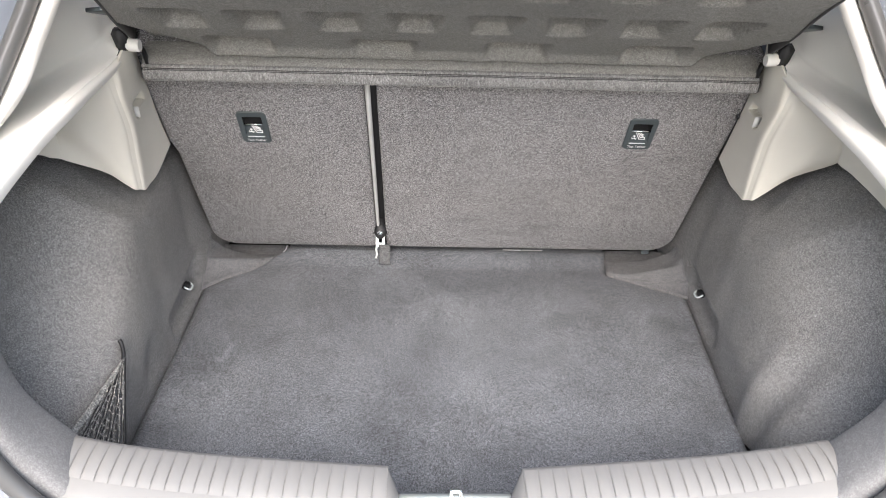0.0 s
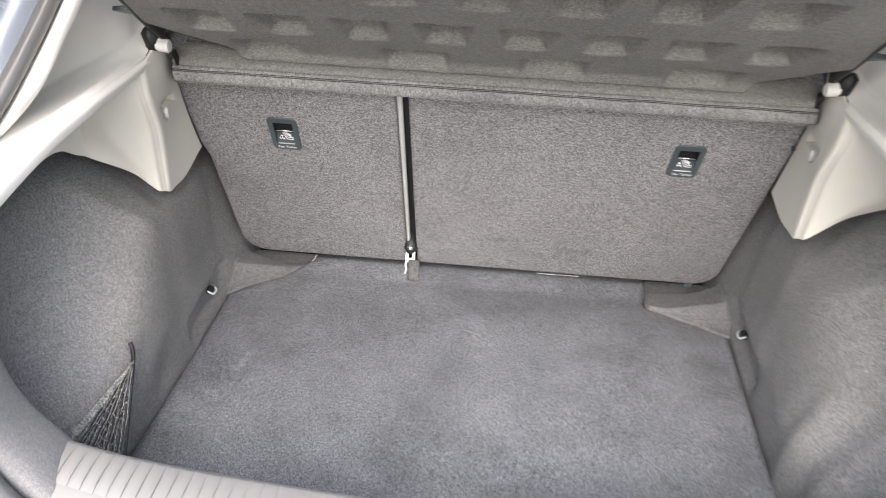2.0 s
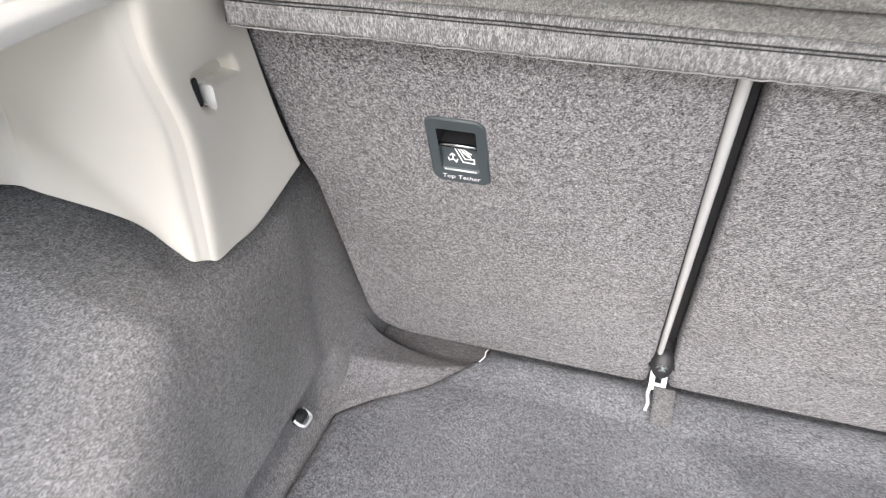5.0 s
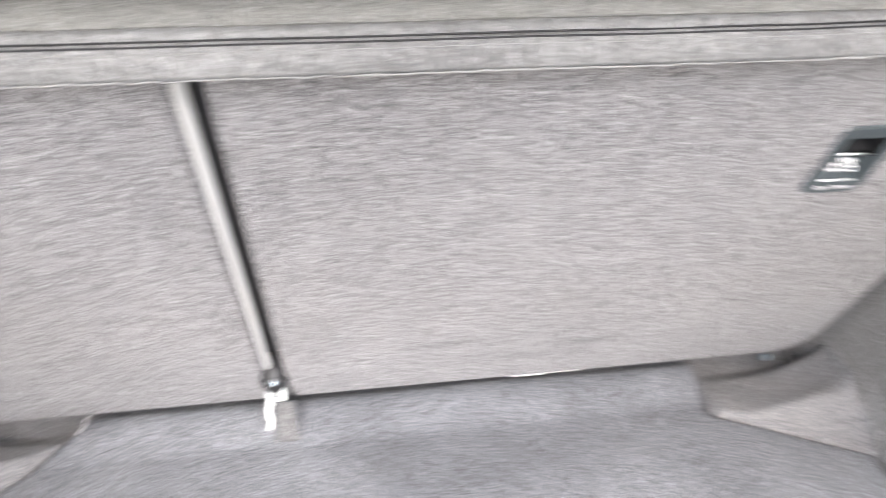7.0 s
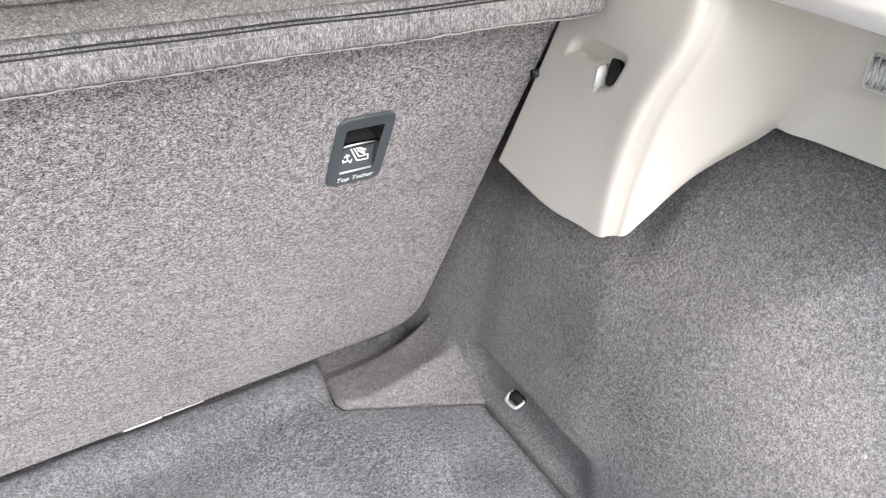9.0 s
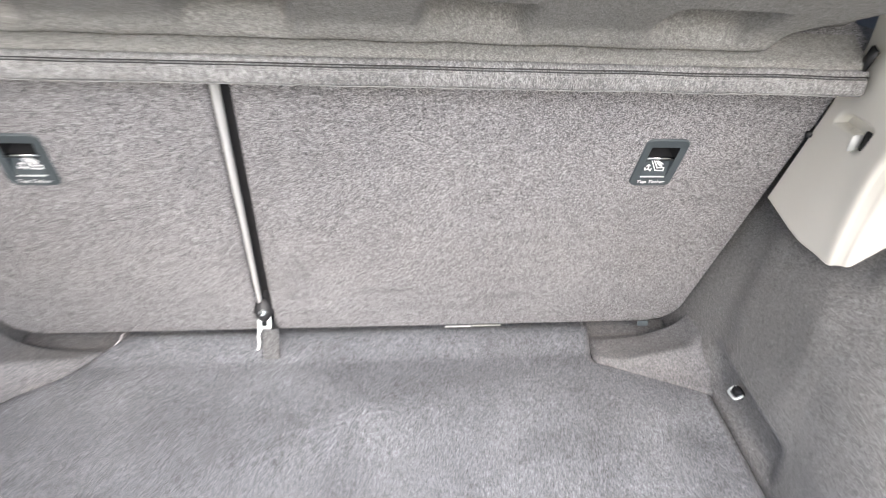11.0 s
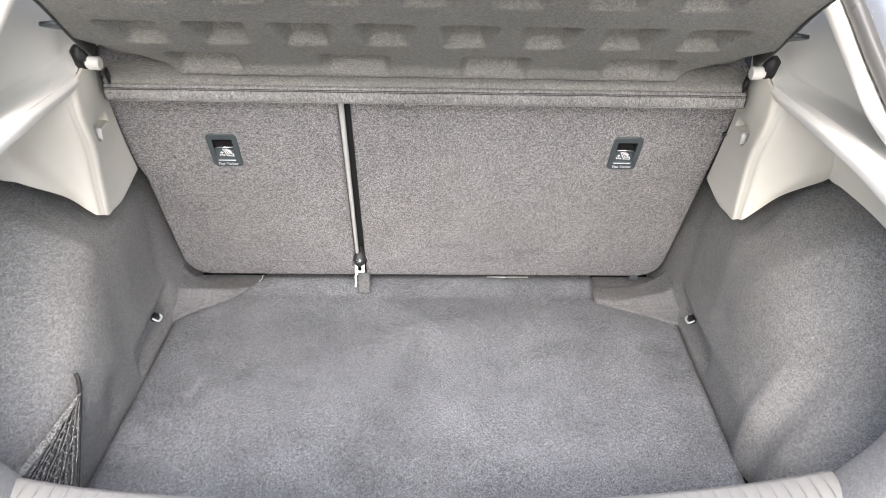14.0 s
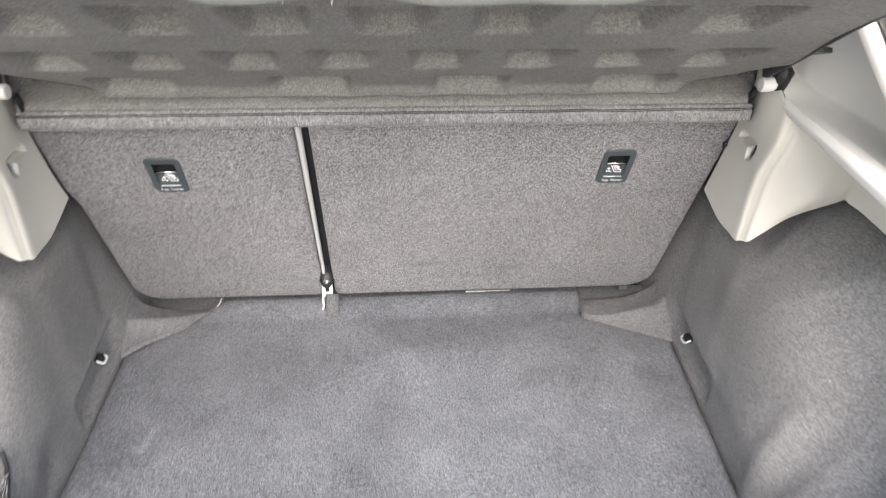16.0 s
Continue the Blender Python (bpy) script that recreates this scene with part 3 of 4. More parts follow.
sharp(part("front_border", bm, SHELF, shelf, "smooth felt border"), 60)
bm = bmesh.new()
grid(bm, span(-0.502, 0.492, 260), list(range(len(BAND_EDGE))), lambda x, i: (x, BAND_EDGE[i][0] + wobble(x, i, 0, 20, 0.0008), BAND_EDGE[i][1] + wobble(x, i, 2, 14, 0.0010)))
sharp(part("front_band", bm, BAND, shelf, "brushed grey felt front band with stitched grooves"), 60)
for y, z, r in ((-0.1390, 0.5140, 0.0006), (-0.1399, 0.5117, 0.0006)):
    bm = bmesh.new()
    tube(bm, [(x, y, z + wobble(x, 0, 2, 14, 0.0010)) for x in span(-0.50, 0.49, 60)], r, 6)
    part("seam", bm, BLACK, shelf, "dark stitched seam")
bm = bmesh.new()
for y, z, r in ((-0.1393, 0.4945, 0.0005), (-0.1409, 0.5085, 0.0003)):
    tube(bm, [(x, y + wobble(x, 0, 7, 90, 0.0006), z + wobble(x, 0, 2, 14, 0.0010) + wobble(x, 1, 5, 120, 0.0010)) for x in span(-0.50, 0.49, 260)], [r + 1.1 * r * noise.noise(Vector((i * 0.9, r * 900, 0))) for i in range(260)], 6)
part("frayed_edge", bm, FRAY, shelf, "pale frayed edges of the band")
for x in (-0.502, 0.492):
    bm = bmesh.new()
    box(bm, (0.006, 0.03, 0.022), pose(x, -0.124, 0.505), 0.002)
    part("band_end", bm, BLACK, shelf, "black end of the band")
# thick rear lip
bm = bmesh.new()


def lip(u, k):
    x = 0.445 * u - 0.006
    back = -0.600 - 0.025 * (1 - u * u)
    low = 0.756 + 0.010 * smooth(0.25, 0.9, u) - 0.003 * smooth(-0.4, 0.1, u) + 0.006 * u * u + wobble(x, 0, 4, 14, 0.007)
    y, z = [(0.03, 0.055), (0.012, 0.012), (0.004, 0.001), (-0.006, 0.002), (-0.012, 0.012), (-0.014, 0.034), (-0.010, 0.055), (0.004, 0.071), (0.04, 0.080)][k]
    return (x, back + y, low + z + wobble(x, k, 1, 40, 0.0012))


grid(bm, span(-1, 1, 160), list(range(9)), lip)
part("rear_lip", bm, LIP, shelf, "felt-wrapped rear lip with frayed edge")
bm = bmesh.new()
rnd = random.Random(11)
for piece in range(26):
    u = rnd.uniform(-0.97, 0.97)
    p = Vector(lip(u, rnd.choice((2, 3))))
    size = rnd.choice((0.0015, 0.002, 0.0025, 0.004))
    q = p + Vector((rnd.uniform(-0.8, 0.8), rnd.uniform(-0.5, 0.2), -1)) * size
    tube(bm, [p + Vector((0, 0.001, 0.001)), p.lerp(q, 0.6) + Vector((rnd.uniform(-0.3, 0.3) * size, 0, 0)), q], [0.0004, 0.0003, 0.0002], 4)
tagged(part("loose_fibres", bm, LIP, shelf, "pale loose fibres on the lip"), kind="stuff")
bm = bmesh.new()
slab(bm, rounded(-0.043, 0.043, -0.006, 0.006, (0.005,) * 4, 5), 0.006, 0.003, lambda x, v, w: Vector((x, -0.640 - w, 0.790 + v)))
part("finger_grip", bm, SILL, shelf, "pale moulded finger grip")
# small tabs on the side edges
for s in (-1, 1):
    bm = bmesh.new()
    e = shelf_half(0.2) - 0.004
    slab(bm, [(0, 0.182), (0.030, 0.199), (0.036, 0.204), (0, 0.216)], 0.006, 0.0015, lambda u, v, w: on_shelf(s * (e + u) - 0.006, v, 0.004 - w))
    part("side_tab", bm, DARKPL, shelf, "dark plastic side tab")
# pivots
for s in (-1, 1):
    xo = -0.006 * (s < 0)
    bm = bmesh.new()
    box(bm, (0.018, 0.018, 0.034), pose(s * (0.498 if s > 0 else 0.507), -0.184, 0.570, 26), 0.003)
    part("pivot_block", bm, BLACK, shelf, "black pivot block")
    bm = bmesh.new()
    box(bm, (0.004, 0.014, 0.030), pose(s * 0.488 + xo, -0.136, 0.530, 26), 0.002)
    part("hinge_tab", bm, BLACK, shelf, "black hinge tab")


# ---- light plastic trims either side ----
def build_trim(s):
    trim = thing("side_trim", "light beige plastic pillar trim with a shelf ledge and bag hook", "trim panel", "pillar trims")
    shift = -0.006 if s > 0 else 0.004
    sx = lambda pts: [(s * (x + shift), y, z) for x, y, z in pts]
    lines = [
        sx([(0.523, -0.004, 0.322), (0.522, -0.036, 0.390), (0.519, -0.071, 0.462), (0.514, -0.103, 0.530), (0.506, -0.118, 0.572)]),
        sx([(0.521, -0.090, 0.308), (0.519, -0.100, 0.390), (0.514, -0.122, 0.460), (0.505, -0.150, 0.525), (0.504, -0.174, 0.560)]),
        sx([(0.518, -0.160, 0.309), (0.515, -0.166, 0.370), (0.509, -0.182, 0.432), (0.505, -0.212, 0.494), (0.507, -0.214, 0.538)]),
        sx([(0.525, -0.182, 0.319), (0.525, -0.189, 0.376), (0.520, -0.203, 0.433), (0.518, -0.226, 0.489), (0.523, -0.230, 0.524)]),
        sx([(0.560, -0.200, 0.373), (0.566, -0.222, 0.408), (0.568, -0.236, 0.445), (0.566, -0.245, 0.480), (0.562, -0.246, 0.528)]),
        sx([(0.613, -0.228, 0.413), (0.608, -0.241, 0.435), (0.602, -0.246, 0.454), (0.597, -0.252, 0.473), (0.589, -0.262, 0.526)]),
        sx([(0.616, -0.275, 0.411), (0.624, -0.288, 0.430), (0.625, -0.298, 0.450), (0.616, -0.306, 0.470), (0.610, -0.312, 0.522)]),
        sx([(0.611, -0.380, 0.406), (0.622, -0.390, 0.422), (0.624, -0.398, 0.438), (0.616, -0.404, 0.452), (0.610, -0.408, 0.508)]),
        sx([(0.610, -0.480, 0.385), (0.622, -0.490, 0.400), (0.626, -0.498, 0.415), (0.620, -0.504, 0.428), (0.614, -0.508, 0.482)]),
        sx([(0.600, -0.600, 0.355), (0.602, -0.606, 0.370), (0.600, -0.610, 0.385), (0.595, -0.614, 0.396), (0.594, -0.616, 0.440)]),
    ]
    dx, dy = (-0.004, 0.006) if s > 0 else (0.006, 0.002)
    for i in (1, 2, 3):  # the tip
        lines[i] = [(x + s * dx * f, y + dy * f, z) for (x, y, z), f in zip(lines[i], (1.0, 0.8, 0.5, 0.2, 0.0))]
    if s < 0:
        lines[0] = [(x - 0.003, y - 0.005, z + 0.010 * (k == 0)) for k, (x, y, z) in enumerate(lines[0])]
    if s < 0:  # this side's lower edge runs straight up behind the rail
        for i, p in ((4, (0.564, -0.196, 0.357)), (5, (0.608, -0.244, 0.400)), (6, (0.622, -0.292, 0.424)), (7, (0.626, -0.388, 0.425)), (8, (0.622, -0.488, 0.402))):
            lines[i][0] = (s * (p[0] + shift), p[1], p[2])
    def between(a, b, f):
        return [tuple(p + (q - p) * f for p, q in zip(u, v)) for u, v in zip(a, b)]

    for i, lean in ((6, 0.014), (7, 0.026), (8, 0.034)):  # the rear face leans in under the ledge
        lines[i] = [(x - s * lean * f, y, z) for (x, y, z), f in zip(lines[i], (0.0, 0.2, 0.5, 0.8, 1.0))]
    # the folds either side of the narrow bevel and of the rear face are tight
    lines[5:6] = [between(lines[4], lines[5], 0.80), lines[5], between(lines[5], lines[6], 0.30)]
    lines[2:4] = [between(lines[1], lines[2], 0.66), lines[2], between(lines[2], lines[3], 0.36), between(lines[2], lines[3], 0.66), lines[3], between(lines[3], lines[4], 0.28)]
    bm = bmesh.new()
    loft(bm, lines, 480, 170)
    hy, hz = (-0.131, 0.451) if s > 0 else (-0.145, 0.451)
    for v in bm.verts:  # moulded slanting dish of the bag hook round a flush plate
        if v.co.y > -0.20:
            w = v.co.z - hz
            u = v.co.y - hy
            dish = smooth(1.03, 0.85, ((abs(u + 0.52 * w - 0.0075) / 0.0345) ** 4 + (abs(w) / 0.0195) ** 4) ** 0.25)
            plate = smooth(-0.0008, 0.0008, u) * smooth(0.0012, -0.0012, w)
            run = min(1.0, max(0.0, (u + 0.52 * w + 0.034) / 0.017))  # the rear side rises gently
            v.co.x += s * 0.0125 * dish * run * (1 - plate)
    skin_pts = [v.co.copy() for v in bm.verts if abs(v.co.y - hy) < 0.08 and abs(v.co.z - hz) < 0.05]
    lamp_x = abs(min((v.co for v in bm.verts), key=lambda c: (c.y + 0.312) ** 2 + (c.z - 0.474) ** 2).x)
    panel = part("lower_panel", bm, WHITE, trim)
    solid(panel, 0.004, 0.0)

    def face(y, z):
        """The panel's inner face at y and z."""
        q = min(skin_pts, key=lambda c: (c.y - y) ** 2 + (c.z - z) ** 2)
        return abs(q.x) - 0.002

    # upper panel: a flat behind the ledge's front, a ridge, then a hollow face
    def upper(crest, ridge):
        crest, ridge = Vector(crest), Vector(ridge)
        return [crest, crest.lerp(ridge, 0.5) - Vector((0, 0, 0.001)), ridge, ridge + Vector((0.007, 0.006, 0.010)), ridge + Vector((0.008, 0.022, 0.046)),
                ridge + Vector((-0.001, 0.046, 0.105)), ridge + Vector((-0.028, 0.09, 0.19)), ridge + Vector((-0.07, 0.15, 0.30))]

    LOW = [(0.5065, -0.199, 0.531), (0.506, -0.240, 0.527), (0.506, -0.300, 0.522), (0.507, -0.372, 0.514), (0.517, -0.450, 0.497), (0.532, -0.550, 0.462), (0.540, -0.640, 0.425)]
    RIDGE = [(0.532, -0.200, 0.560), (0.546, -0.245, 0.551), (0.565, -0.300, 0.543), (0.577, -0.372, 0.534), (0.586, -0.450, 0.520), (0.598, -0.550, 0.497), (0.604, -0.640, 0.468)]
    CREST = [(x + 0.003, y + 0.002, z + 0.0165 + 0.05 * max(0.0, -0.25 - y)) for x, y, z in LOW]
    sheets = [upper(c, r) for c, r in [((0.530, 0.060, 0.560), (0.565, 0.060, 0.574)), ((0.507, -0.112, 0.571), (0.533, -0.110, 0.577)), ((0.508, -0.172, 0.561), (0.530, -0.168, 0.568)), *zip(CREST, RIDGE)]]
    bm = bmesh.new()
    loft(bm, [sx([tuple(p) for p in r]) for r in sheets], 100, 64)
    part("upper_panel", bm, WHITE_TOP, trim, "hollow white upper panel above the ledge")
    # shelf ledge: a rounded front rail with a blunt end
    bm = bmesh.new()
    rails = []
    for low, crest in zip(LOW, CREST):
        low, crest = Vector(low), Vector(crest)
        mid = low.lerp(crest, 0.5)
        rails.append([low + Vector((0.10, 0.0, -0.004)), low + Vector((0.012, 0, -0.0015)), low + Vector((0.002, 0, -0.0006)), low + Vector((-0.001, 0, 0.002)), mid + Vector((-0.0045, 0, 0.001)), crest + Vector((-0.0015, 0, -0.0015)), crest, crest + Vector((0.012, 0, 0.0015))])
    core = [Vector((0.512, -0.197, 0.540))] * 8
    end = [p.lerp(c, 0.30) + Vector((0, 0.0015, 0)) for p, c in zip(rails[0], core)]
    loft(bm, [sx([tuple(p) for p in r]) for r in [[c + Vector((0, 0.003, 0)) for c in core], end, rails[0], *rails[1:]]], 90, 60)
    part("shelf_ledge", bm, WHITE_TOP, trim, "rounded white plastic shelf ledge with a blunt end")
    # pillar cover beside the opening
    px = -0.022 if s > 0 else 0.0
    bm = bmesh.new()
    edge_in = [(0.620, -0.500, 0.470), (0.575, -0.480, 0.510), (0.530, -0.440, 0.564), (0.511, -0.386, 0.623), (0.490, -0.325, 0.690), (0.455, -0.230, 0.790), (0.41, -0.12, 0.90)]
    edge_out = [(0.630, -0.590, 0.420), (0.592, -0.540, 0.478), (0.561, -0.478, 0.532), (0.527, -0.394, 0.623), (0.508, -0.335, 0.690), (0.475, -0.240, 0.790), (0.43, -0.13, 0.90)]
    shifted = lambda pts, dx=0.0, dy=0.0, dz=0.0: [(s * (x + px + dx), y + dy, z + dz) for x, y, z in pts]
    middle = [tuple((a + b) / 2 + c for a, b, c in zip(p, q, (-0.004, -0.006, 0.004))) for p, q in zip(edge_in, edge_out)]
    loft(bm, [shifted(edge_in, 0.030, 0.020, -0.010), shifted(edge_in, 0.004, 0.006, -0.003), shifted(edge_in), shifted(middle), shifted(edge_out), shifted(edge_out, 0.012, 0.004, -0.004)], 26, 50)
    part("pillar_cover", bm, WHITE_TOP, trim, "light plastic pillar cover by the tailgate opening")
    # bag hook: a half-round near-black plate paints the hole's shade
    bm = bmesh.new()
    hx = face(hy - 0.003, hz - 0.003)
    slot = rounded(0.0, 0.020, -0.012, 0.010, (0.003, 0.011, 0.011, 0.003), 6)
    slab(bm, slot, 0.006, 0.0005, lambda u, v, w: Vector((s * (hx - 0.0016 - 0.38 * u - w), hy - 0.002 - u - 0.25 * v, hz - 0.003 + v)), 2)
    part("hole_shade", bm, DARK, trim, "near-black half-round plate painting the hook hole's shade")
    # pale bar beside the tongue, standing in for the plate's lit edge
    bm = bmesh.new()
    box(bm, (0.012, 0.0045, 0.019), pose(s * (hx - 0.0065), hy - 0.0002, hz - 0.0085, 8), 0.0012)
    part("lit_edge_bar", bm, PEG, trim, "short pale bar for the lit edge of the hook plate")
    # pin that carries the shelf
    bm = bmesh.new()
    xp = 0.473 if s > 0 else 0.482
    tube(bm, [(s * (xp + 0.03), -0.181, 0.561), (s * (xp + 0.017), -0.181, 0.561), (s * (xp + 0.016), -0.181, 0.561), (s * (xp + 0.002), -0.180, 0.560), (s * xp, -0.180, 0.560)], [0.0075, 0.0075, 0.0098, 0.0098, 0.0085], 20)
    sharp(part("shelf_pin", bm, PEG, trim, "white round shelf pin"))
    return lamp_x


lamp_x = build_trim(1)
build_trim(-1)


# ---- boot lamp set into one trim ----
def build_lamp(x):
    lamp = thing("boot_lamp", "small clear ribbed boot lamp set into the light trim", "lamp")
    place = lambda u, v, w: Vector((x - 0.002 - w, -0.3135 + u, 0.4745 + v + 0.10 * u))
    bm = bmesh.new()
    slab(bm, rounded(-0.0275, 0.0275, -0.0145, 0.0145, (0.004,) * 4, 5), 0.008, 0.0015, lambda u, v, w: place(u, v, w + 0.001))
    part("frame", bm, PEG, lamp, "white plastic lamp frame")
    bm = bmesh.new()
    slab(bm, rounded(-0.0245, 0.0245, -0.0115, 0.0115, (0.003,) * 4, 5), 0.003, 0.0012, lambda u, v, w: place(u, v, w + 0.0045))
    lens = part("lens", bm, CHROME, lamp, "clear lens over a bright reflector")
    for u in span(-0.020, 0.020, 9):
        bm = bmesh.new()
        tube(bm, [place(u, -0.0095, 0.0046), place(u, 0.0095, 0.0046)], 0.0014, 8)
        part("rib", bm, LENS, lens, "clear lens rib")


build_lamp(lamp_x)


# ---- lashing eyes ----
def build_eye(s):
    x = 0.523 if s > 0 else 0.531
    y = -0.064
    eye = thing("lashing_eye", "small bright steel lashing eye in the side lining", "lashing eye", "lashing eyes")
    # solid near-black block that paints the shade inside the loop
    bm = bmesh.new()
    box(bm, (0.012, 0.021, 0.012), pose(s * (x - 0.0055), y, 0.050, 0, s * 25), 0.003)
    part("cup_shade", bm, DARK, eye, "near-black block painting the shade inside the loop")
    bm = bmesh.new()
    bow = [(-0.011, 0.006), (-0.0115, 0.0), (-0.010, -0.006), (-0.006, -0.0085), (0.006, -0.0085), (0.010, -0.006), (0.0115, 0.0), (0.011, 0.006)]
    tube(bm, catmull([(s * (x - 0.004 - 0.8 * (0.006 - v)), y - 0.92 * u, 0.050 + 0.5 * v) for u, v in bow], 30), 0.0019, 8)
    part("wire_loop", bm, ZINC, eye, "bright zinc wire loop")


for s in (1, -1):
    build_eye(s)


# ---- storage net in the rear corner ----
def build_net():
    net = thing("storage_net", "dark elastic storage net hooked to the side lining", "cargo net")
    top = Vector((-0.512, -0.392, 0.132))
    a, b = Vector((-0.548, -0.575, 0.105)), Vector((-0.475, -0.555, 0.02))
    bm = bmesh.new()
    tube(bm, catmull([(-0.518, -0.381, 0.157), (-0.5145, -0.384, 0.153), (-0.5128, -0.387, 0.146), (-0.5120, -0.390, 0.137), (-0.513, -0.393, 0.130)], 14), 0.0032, 10)
    part("hook", bm, BLACK, net, "black plastic hook")
    bm = bmesh.new()
    side = (a - top).cross(b - top).normalized()
    w = (b - top).normalized() * 0.020
    grid(bm, span(0, 1, 30), span(0, 1, 5), lambda t, u: (top.lerp(a, t) + w * ((0.2 + 0.7 * min(1, t * 3)) * u)))
    solid(part("border_band", bm, CORD, net, "grey woven elastic border"), 0.0025)
    bm = bmesh.new()
    grid(bm, span(0, 1, 30), span(0, 1, 3), lambda t, u: (top.lerp(b, t) + Vector((0.003 * u, -0.002 * u, 0)) * (0.5 + t)))
    solid(part("border_cord", bm, CORD_DARK, net, "dark border cord"), 0.003)
    rnd = random.Random(4)
    for k in range(1, 24):
        f = k / 24
        bm = bmesh.new()
        pts = [top.lerp(a.lerp(b, f * 0.85 + 0.13), t) + side * (0.004 * math.sin(9 * t + k)) + Vector((rnd.uniform(-1, 1), rnd.uniform(-1, 1), rnd.uniform(-1, 1))) * 0.0010 for t in span(0.04, 1.0, 18)]
        tube(bm, pts, 0.0008, 5)
        part("cord", bm, CORD if k % 2 == 1 else CORD_DARK, net)
    for t in (0.20, 0.26, 0.33, 0.40, 0.46, 0.53, 0.59, 0.66, 0.72, 0.79, 0.85, 0.92, 0.97):
        bm = bmesh.new()
        p, q = top.lerp(a, t), top.lerp(b, t)
        pts = [p.lerp(q, f) + side * (0.005 * math.sin(math.pi * f) + 0.0015) + Vector((0, 0, -0.010 * math.sin(math.pi * f) + 0.0022 * math.sin(40 * f + 7 * t) + rnd.uniform(-0.0012, 0.0012))) for f in span(0.12, 1, 26)]
        tube(bm, pts, [0.0007 + 0.0006 * (i % 2) for i in range(26)], 5)
        part("cross_cord", bm, CORD, net, "pale knotted cross cord")


build_net()

# ---- loading sill ----
SILL_L = [(-0.484, -0.606), (-0.405, -0.622), (-0.287, -0.636), (-0.086, -0.651)]
SILL_R = [(0.078, -0.653), (0.276, -0.633), (0.390, -0.617), (0.482, -0.599)]
bm = bmesh.new()
edge_pts = catmull([(-0.60, -0.575, 0), (-0.484, -0.606, 0), (-0.287, -0.636, 0), (0.0, -0.656, 0), (0.276, -0.633, 0), (0.482, -0.599, 0), (0.60, -0.57, 0)], 60)


def rear_wall(i, k):
    p = edge_pts[i]
    dip = 0.022 * (smooth(-0.094, -0.078, p.x) - smooth(0.072, 0.088, p.x))
    y, z = [(0.045, -0.03), (0.035, 0.02), (0.012, SILL_Z - 0.035), (-0.004, SILL_Z - 0.008), (-0.02, SILL_Z - 0.006), (-0.085, SILL_Z - 0.014)][k]
    return (p.x, p.y + y - 0.5 * dip * (k > 1), z - dip * (k > 1))


grid(bm, list(range(60)), list(range(6)), rear_wall)
tagged(solid(part("wall_rear", bm, SIDE), 0.01), "grey carpeted lining behind the loading sill", "sill lining", kind="structure")


def build_sill(pts, label):
    plate = thing("sill_plate", label, "sill plate", "sill plates")
    line = catmull([(x, y, 0) for x, y in pts], 48)
    bm = bmesh.new()
    prof = [(0.004, -0.012), (0.003, -0.003), (0.0, 0.0), (-0.006, 0.0015), (-0.028, 0.002), (-0.050, 0.0), (-0.058, -0.002), (-0.072, -0.006), (-0.084, -0.014), (-0.092, -0.028), (-0.096, -0.05)]

    def sheet(i, k):
        p = line[i]
        return (p.x, p.y + prof[k][0], SILL_Z + prof[k][1])

    grid(bm, list(range(48)), list(range(len(prof))), sheet)
    for i in (0, 47):
        vs = [bm.verts.new(sheet(i, k)) for k in range(len(prof))]
        bm.faces.new(vs)
    sharp(part("base", bm, SILL, plate), 50)
    # raised treads across the plate
    n = 23
    total = pts[-1][0] - pts[0][0]
    pitch = total / n

    def edge_y(x):
        j = max([i for i in range(47) if line[i].x <= x] or [0])
        return line[j].lerp(line[j + 1], (x - line[j].x) / (line[j + 1].x - line[j].x)).y

    for piece in range(n):
        x0 = pts[0][0] + pitch * piece
        fall = 0.0020 + 0.0040 * smooth(0.36, 0.08, abs(x0 + 0.5 * pitch))  # the grooves widen towards the lock
        cols = [(0.0003, 0.0), (0.0008, 0.0012), (0.0020, 0.0021), (0.4 * pitch, 0.0024), (pitch - fall, 0.0022), (pitch - 0.45 * fall, 0.0010), (pitch - 0.0003, 0.0)]
        rows = [(-0.0025, 0.0), (-0.0035, 0.6), (-0.0060, 1.0), (-0.030, 1.0), (-0.050, 0.9), (-0.056, 0.5), (-0.060, 0.0)]
        bm = bmesh.new()
        grid(bm, cols, rows, lambda c, r: (x0 + c[0], edge_y(x0 + c[0]) + r[0], SILL_Z + pl([(0.006, 0.0), (0.028, 0.002), (0.050, 0.0), (0.062, -0.003)], -r[0]) + 0.0006 + c[1] * r[1]))
        part("tread", bm, SILL, plate)
    return plate


build_sill(SILL_L, "pale grey ribbed plastic sill plate, scuffed by loading")
build_sill(SILL_R, "pale grey ribbed plastic sill plate beside the lock recess")

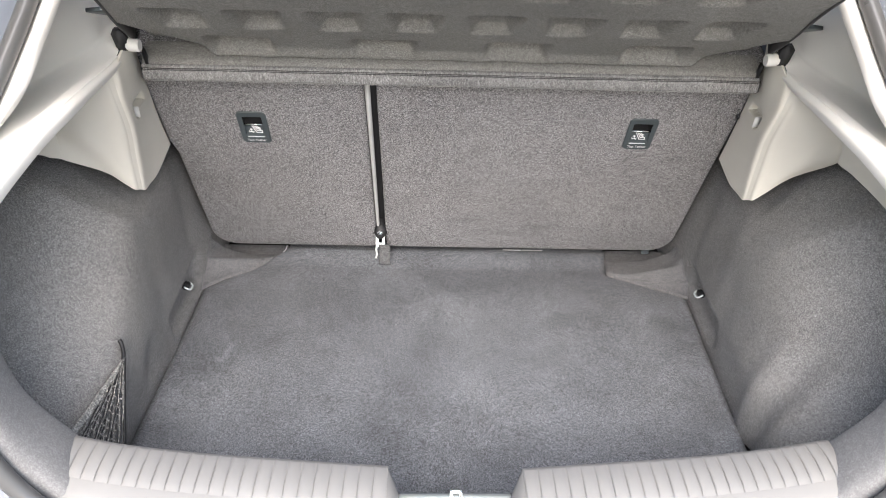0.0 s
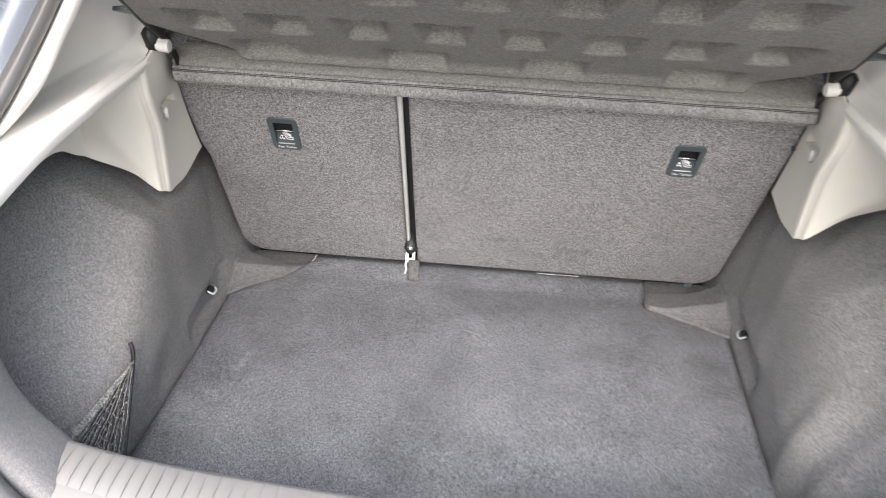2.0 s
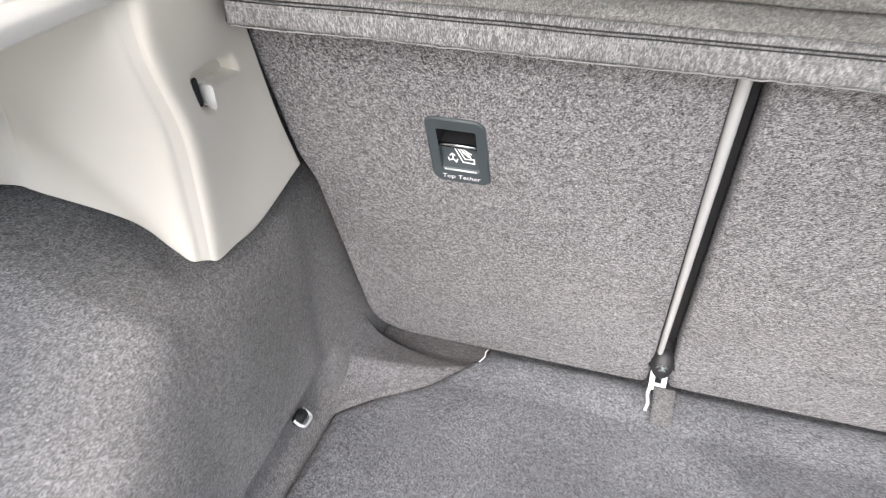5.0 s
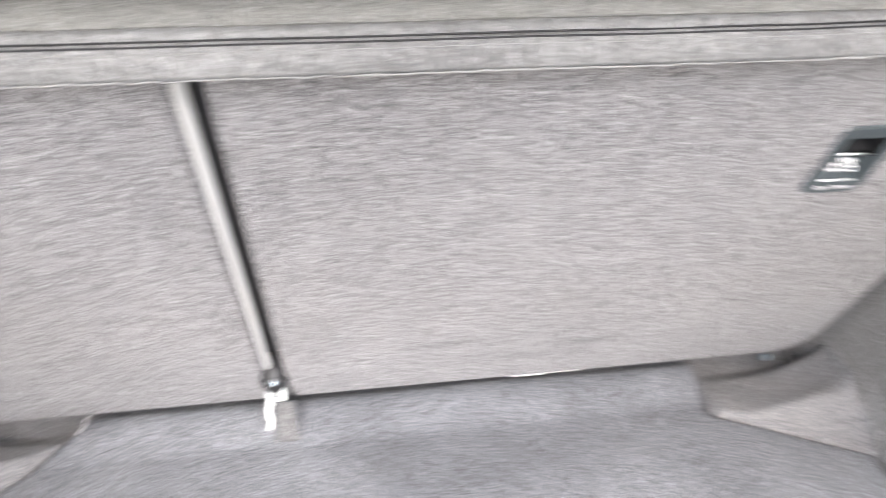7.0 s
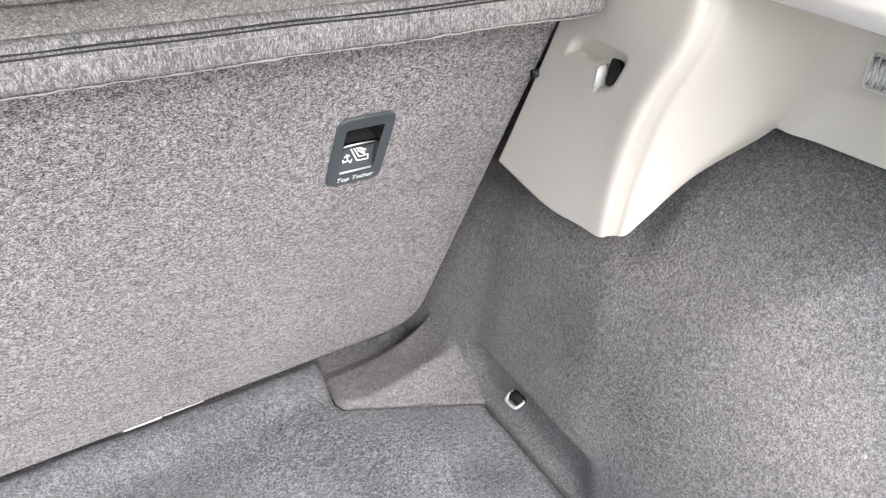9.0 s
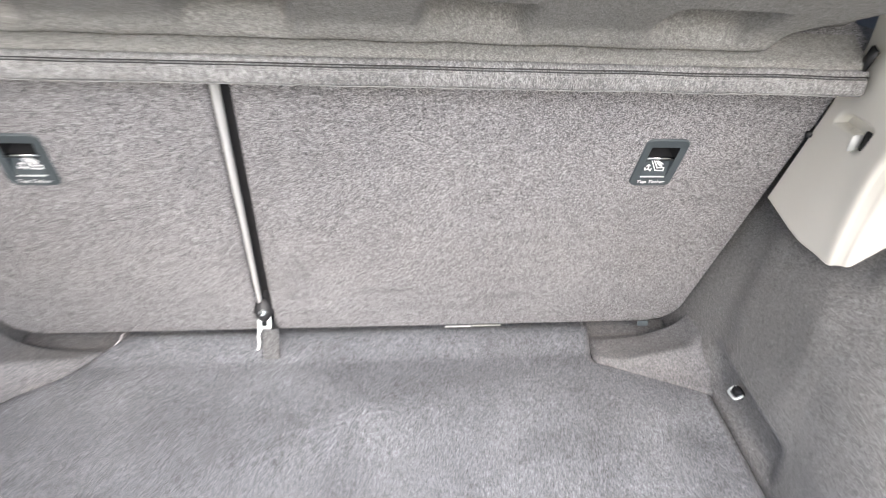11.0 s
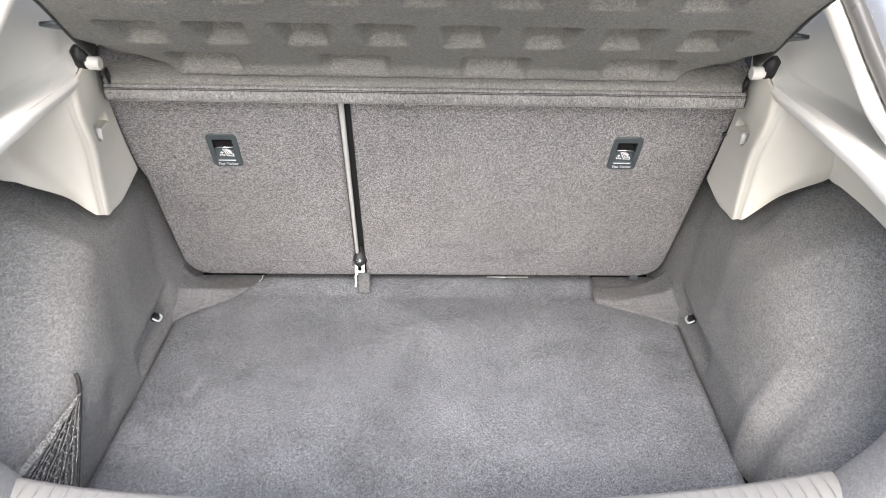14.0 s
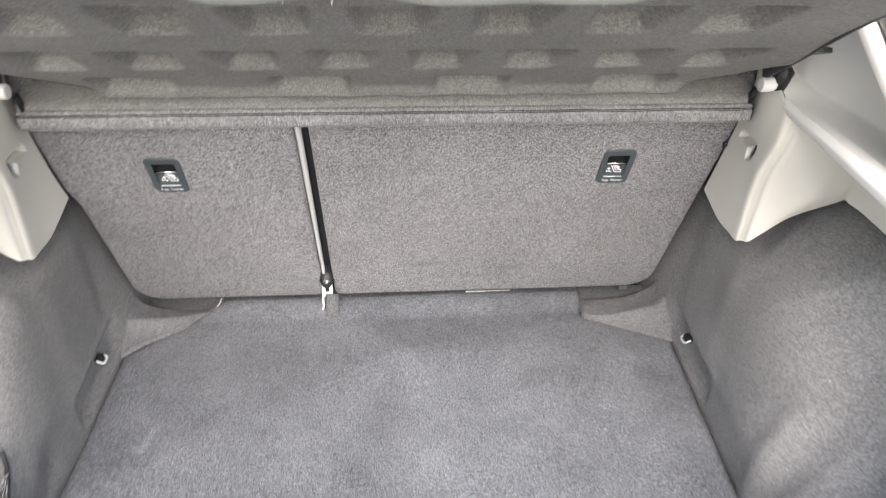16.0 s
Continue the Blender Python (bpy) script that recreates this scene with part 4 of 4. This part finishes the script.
# lock recess between the plates
striker = thing("tailgate_striker", "bright steel tailgate striker in the sill recess", "striker")
bm = bmesh.new()
box(bm, (0.136, 0.014, 0.004), pose(-0.004, -0.678, 0.1545, 0, 0, 0.6), 0.001)
part("plate", bm, ZINC, striker, "pale metal plate")
bm = bmesh.new()
tube(bm, catmull([(-0.009, -0.678, 0.152), (-0.009, -0.674, 0.162), (0.002, -0.674, 0.162), (0.002, -0.678, 0.152)], 16), 0.003, 8)
part("loop", bm, CHROME, striker, "steel striker loop")
for s in (-1, 1):
    x0 = -0.0858 if s < 0 else 0.0778
    bm = bmesh.new()
    loft(bm, [[(x0 + s * 0.004, -0.652, 0.172), (x0 + s * 0.004, -0.690, 0.176), (x0 + s * 0.004, -0.740, 0.172)],
              [(x0, -0.6525, 0.176), (x0, -0.690, 0.1795), (x0, -0.740, 0.175)],
              [(x0 - s * 0.006, -0.661, 0.167), (x0 - s * 0.008, -0.690, 0.172), (x0 - s * 0.009, -0.740, 0.168)],
              [(x0 - s * 0.013, -0.670, 0.152), (x0 - s * 0.016, -0.690, 0.154), (x0 - s * 0.017, -0.740, 0.150)],
              [(x0 - s * 0.015, -0.672, 0.140), (x0 - s * 0.018, -0.690, 0.140), (x0 - s * 0.019, -0.740, 0.140)]], 18, 14)
    solid(part("cheek", bm, SILL, striker, "sloping pale grey recess cheek"), 0.003)

# ---- carpeted returns of the opening, seal and body edge ----
INNER = [(0.480, -0.606, SILL_Z - 0.004), (0.513, -0.613, 0.235), (0.530, -0.613, 0.280), (0.543, -0.608, 0.340), (0.565, -0.595, 0.410), (0.600, -0.575, 0.460)]
OUTER = [(0.455, -0.690, 0.160), (0.492, -0.690, 0.203), (0.513, -0.688, 0.242), (0.534, -0.682, 0.305), (0.570, -0.660, 0.400), (0.612, -0.620, 0.470)]
for s in (1, -1):
    sx = lambda pts, dx=0, dy=0, dz=0: [(s * (x + dx), y + dy, z + dz) for x, y, z in pts]
    mid = [tuple((a + b) / 2 + c for a, b, c in zip(p, q, (-0.006, -0.012, 0.006))) for p, q in zip(INNER, OUTER)]
    bm = bmesh.new()
    loft(bm, [sx(INNER, 0.06, 0.05, -0.02), sx(INNER, 0.012, 0.012, -0.006), sx(INNER), sx(mid), sx(OUTER), sx(OUTER, 0.02, -0.004, -0.03)], 36, 40)
    tagged(part("trim_right" if s > 0 else "trim_left", bm, RETURN), "grey felt return round the boot opening", "trim", kind="structure")

path = catmull([(0.0, -0.765, 0.112), (0.25, -0.752, 0.116), (0.38, -0.738, 0.124), (0.450, -0.716, 0.146), (0.492, -0.708, 0.186), (0.519, -0.703, 0.232), (0.545, -0.694, 0.300), (0.585, -0.670, 0.405), (0.612, -0.615, 0.470),
                (0.598, -0.545, 0.500), (0.565, -0.478, 0.550), (0.540, -0.406, 0.623), (0.521, -0.345, 0.690), (0.488, -0.250, 0.790), (0.443, -0.140, 0.90), (0.40, -0.02, 1.0)], 80)
loop = [Vector((-p.x, p.y, p.z)) for p in path[:0:-1]] + [p + Vector((-0.022 * smooth(0.4, 0.52, p.z), 0, 0)) for p in path]
bm = bmesh.new()
tube(bm, loop, 0.011, 10)
tagged(part("door_seal", bm, RUBBER), "black rubber seal round the tailgate opening", "rubber seal")
bm = bmesh.new()


def skin(i, k):
    p = loop[i]
    n = Vector((p.x, 0, (p.z - 0.45) * 1.2)).normalized()
    if p.z < 0.2:
        n = Vector((p.x * 1.2, 0, -0.5)).normalized()
    a, b = [(0.006, 0.010), (0.020, -0.004), (0.045, -0.012), (0.060, -0.005), (0.085, 0.03), (0.20, 0.10)][k]
    return p + n * a + Vector((0, b, 0))


grid(bm, list(range(len(loop))), list(range(6)), skin)
body = thing("car_body", "silver-white painted car body round the open boot", "car")
part("opening_flange", bm, PAINT, body, "painted flange of the opening")
for s in (-1, 1):
    bm = bmesh.new()
    loft(bm, [[(s * 0.84, -0.75, -0.40), (s * 0.86, -0.74, 0.10), (s * 0.82, -0.66, 0.45), (s * 0.67, -0.36, 0.74), (s * 0.56, -0.06, 1.02)],
              [(s * 0.90, 0.2, -0.40), (s * 0.92, 0.2, 0.10), (s * 0.88, 0.2, 0.50), (s * 0.74, 0.2, 0.82), (s * 0.60, 0.2, 1.02)],
              [(s * 0.90, 1.6, -0.40), (s * 0.92, 1.6, 0.10), (s * 0.88, 1.6, 0.50), (s * 0.74, 1.6, 0.82), (s * 0.60, 1.6, 1.02)]], 14, 14)
    solid(part("quarter_panel", bm, PAINT, body), 0.01)
bm = bmesh.new()
box(bm, (1.7, 0.12, 0.45), pose(0, -0.80, -0.16), 0.05, 3)
part("bumper", bm, PAINT, body)
# plain roof and raised tailgate, out of view, added to block overhead sky
bm = bmesh.new()
box(bm, (1.30, 1.64, 0.03), pose(0, 0.82, 1.04), 0.01)
part("roof", bm, PAINT, body)
bm = bmesh.new()
box(bm, (1.15, 1.00, 0.06), pose(0, -0.285, 1.46, -55), 0.02)
gate = part("tailgate", bm, PAINT, body, "raised tailgate out of view, added to block the overhead sky")
# unseen light panel added to bounce light down onto the ledges
bm = bmesh.new()
box(bm, (1.05, 0.90, 0.02), pose(0, -0.318, 1.437, -55), 0.008)
part("lining", bm, WHITE, gate, "unseen light lining added to bounce light onto the ledges")
# unseen near-black wall added to close the front behind the seats
bm = bmesh.new()
box(bm, (1.8, 0.03, 1.6), pose(0, 1.6, 0.3))
tagged(part("wall_front", bm, DARK, smooth=False), "plain near-black wall added behind the seats, out of view", "wall", kind="structure")
# ground out of view, its tone chosen for the light it bounces up
bm = bmesh.new()
box(bm, (120, 120, 0.1), pose(0, 0, -0.72))
tagged(part("ground", bm, GROUND, smooth=False), "plain ground under the car, out of view", "ground", kind="structure")
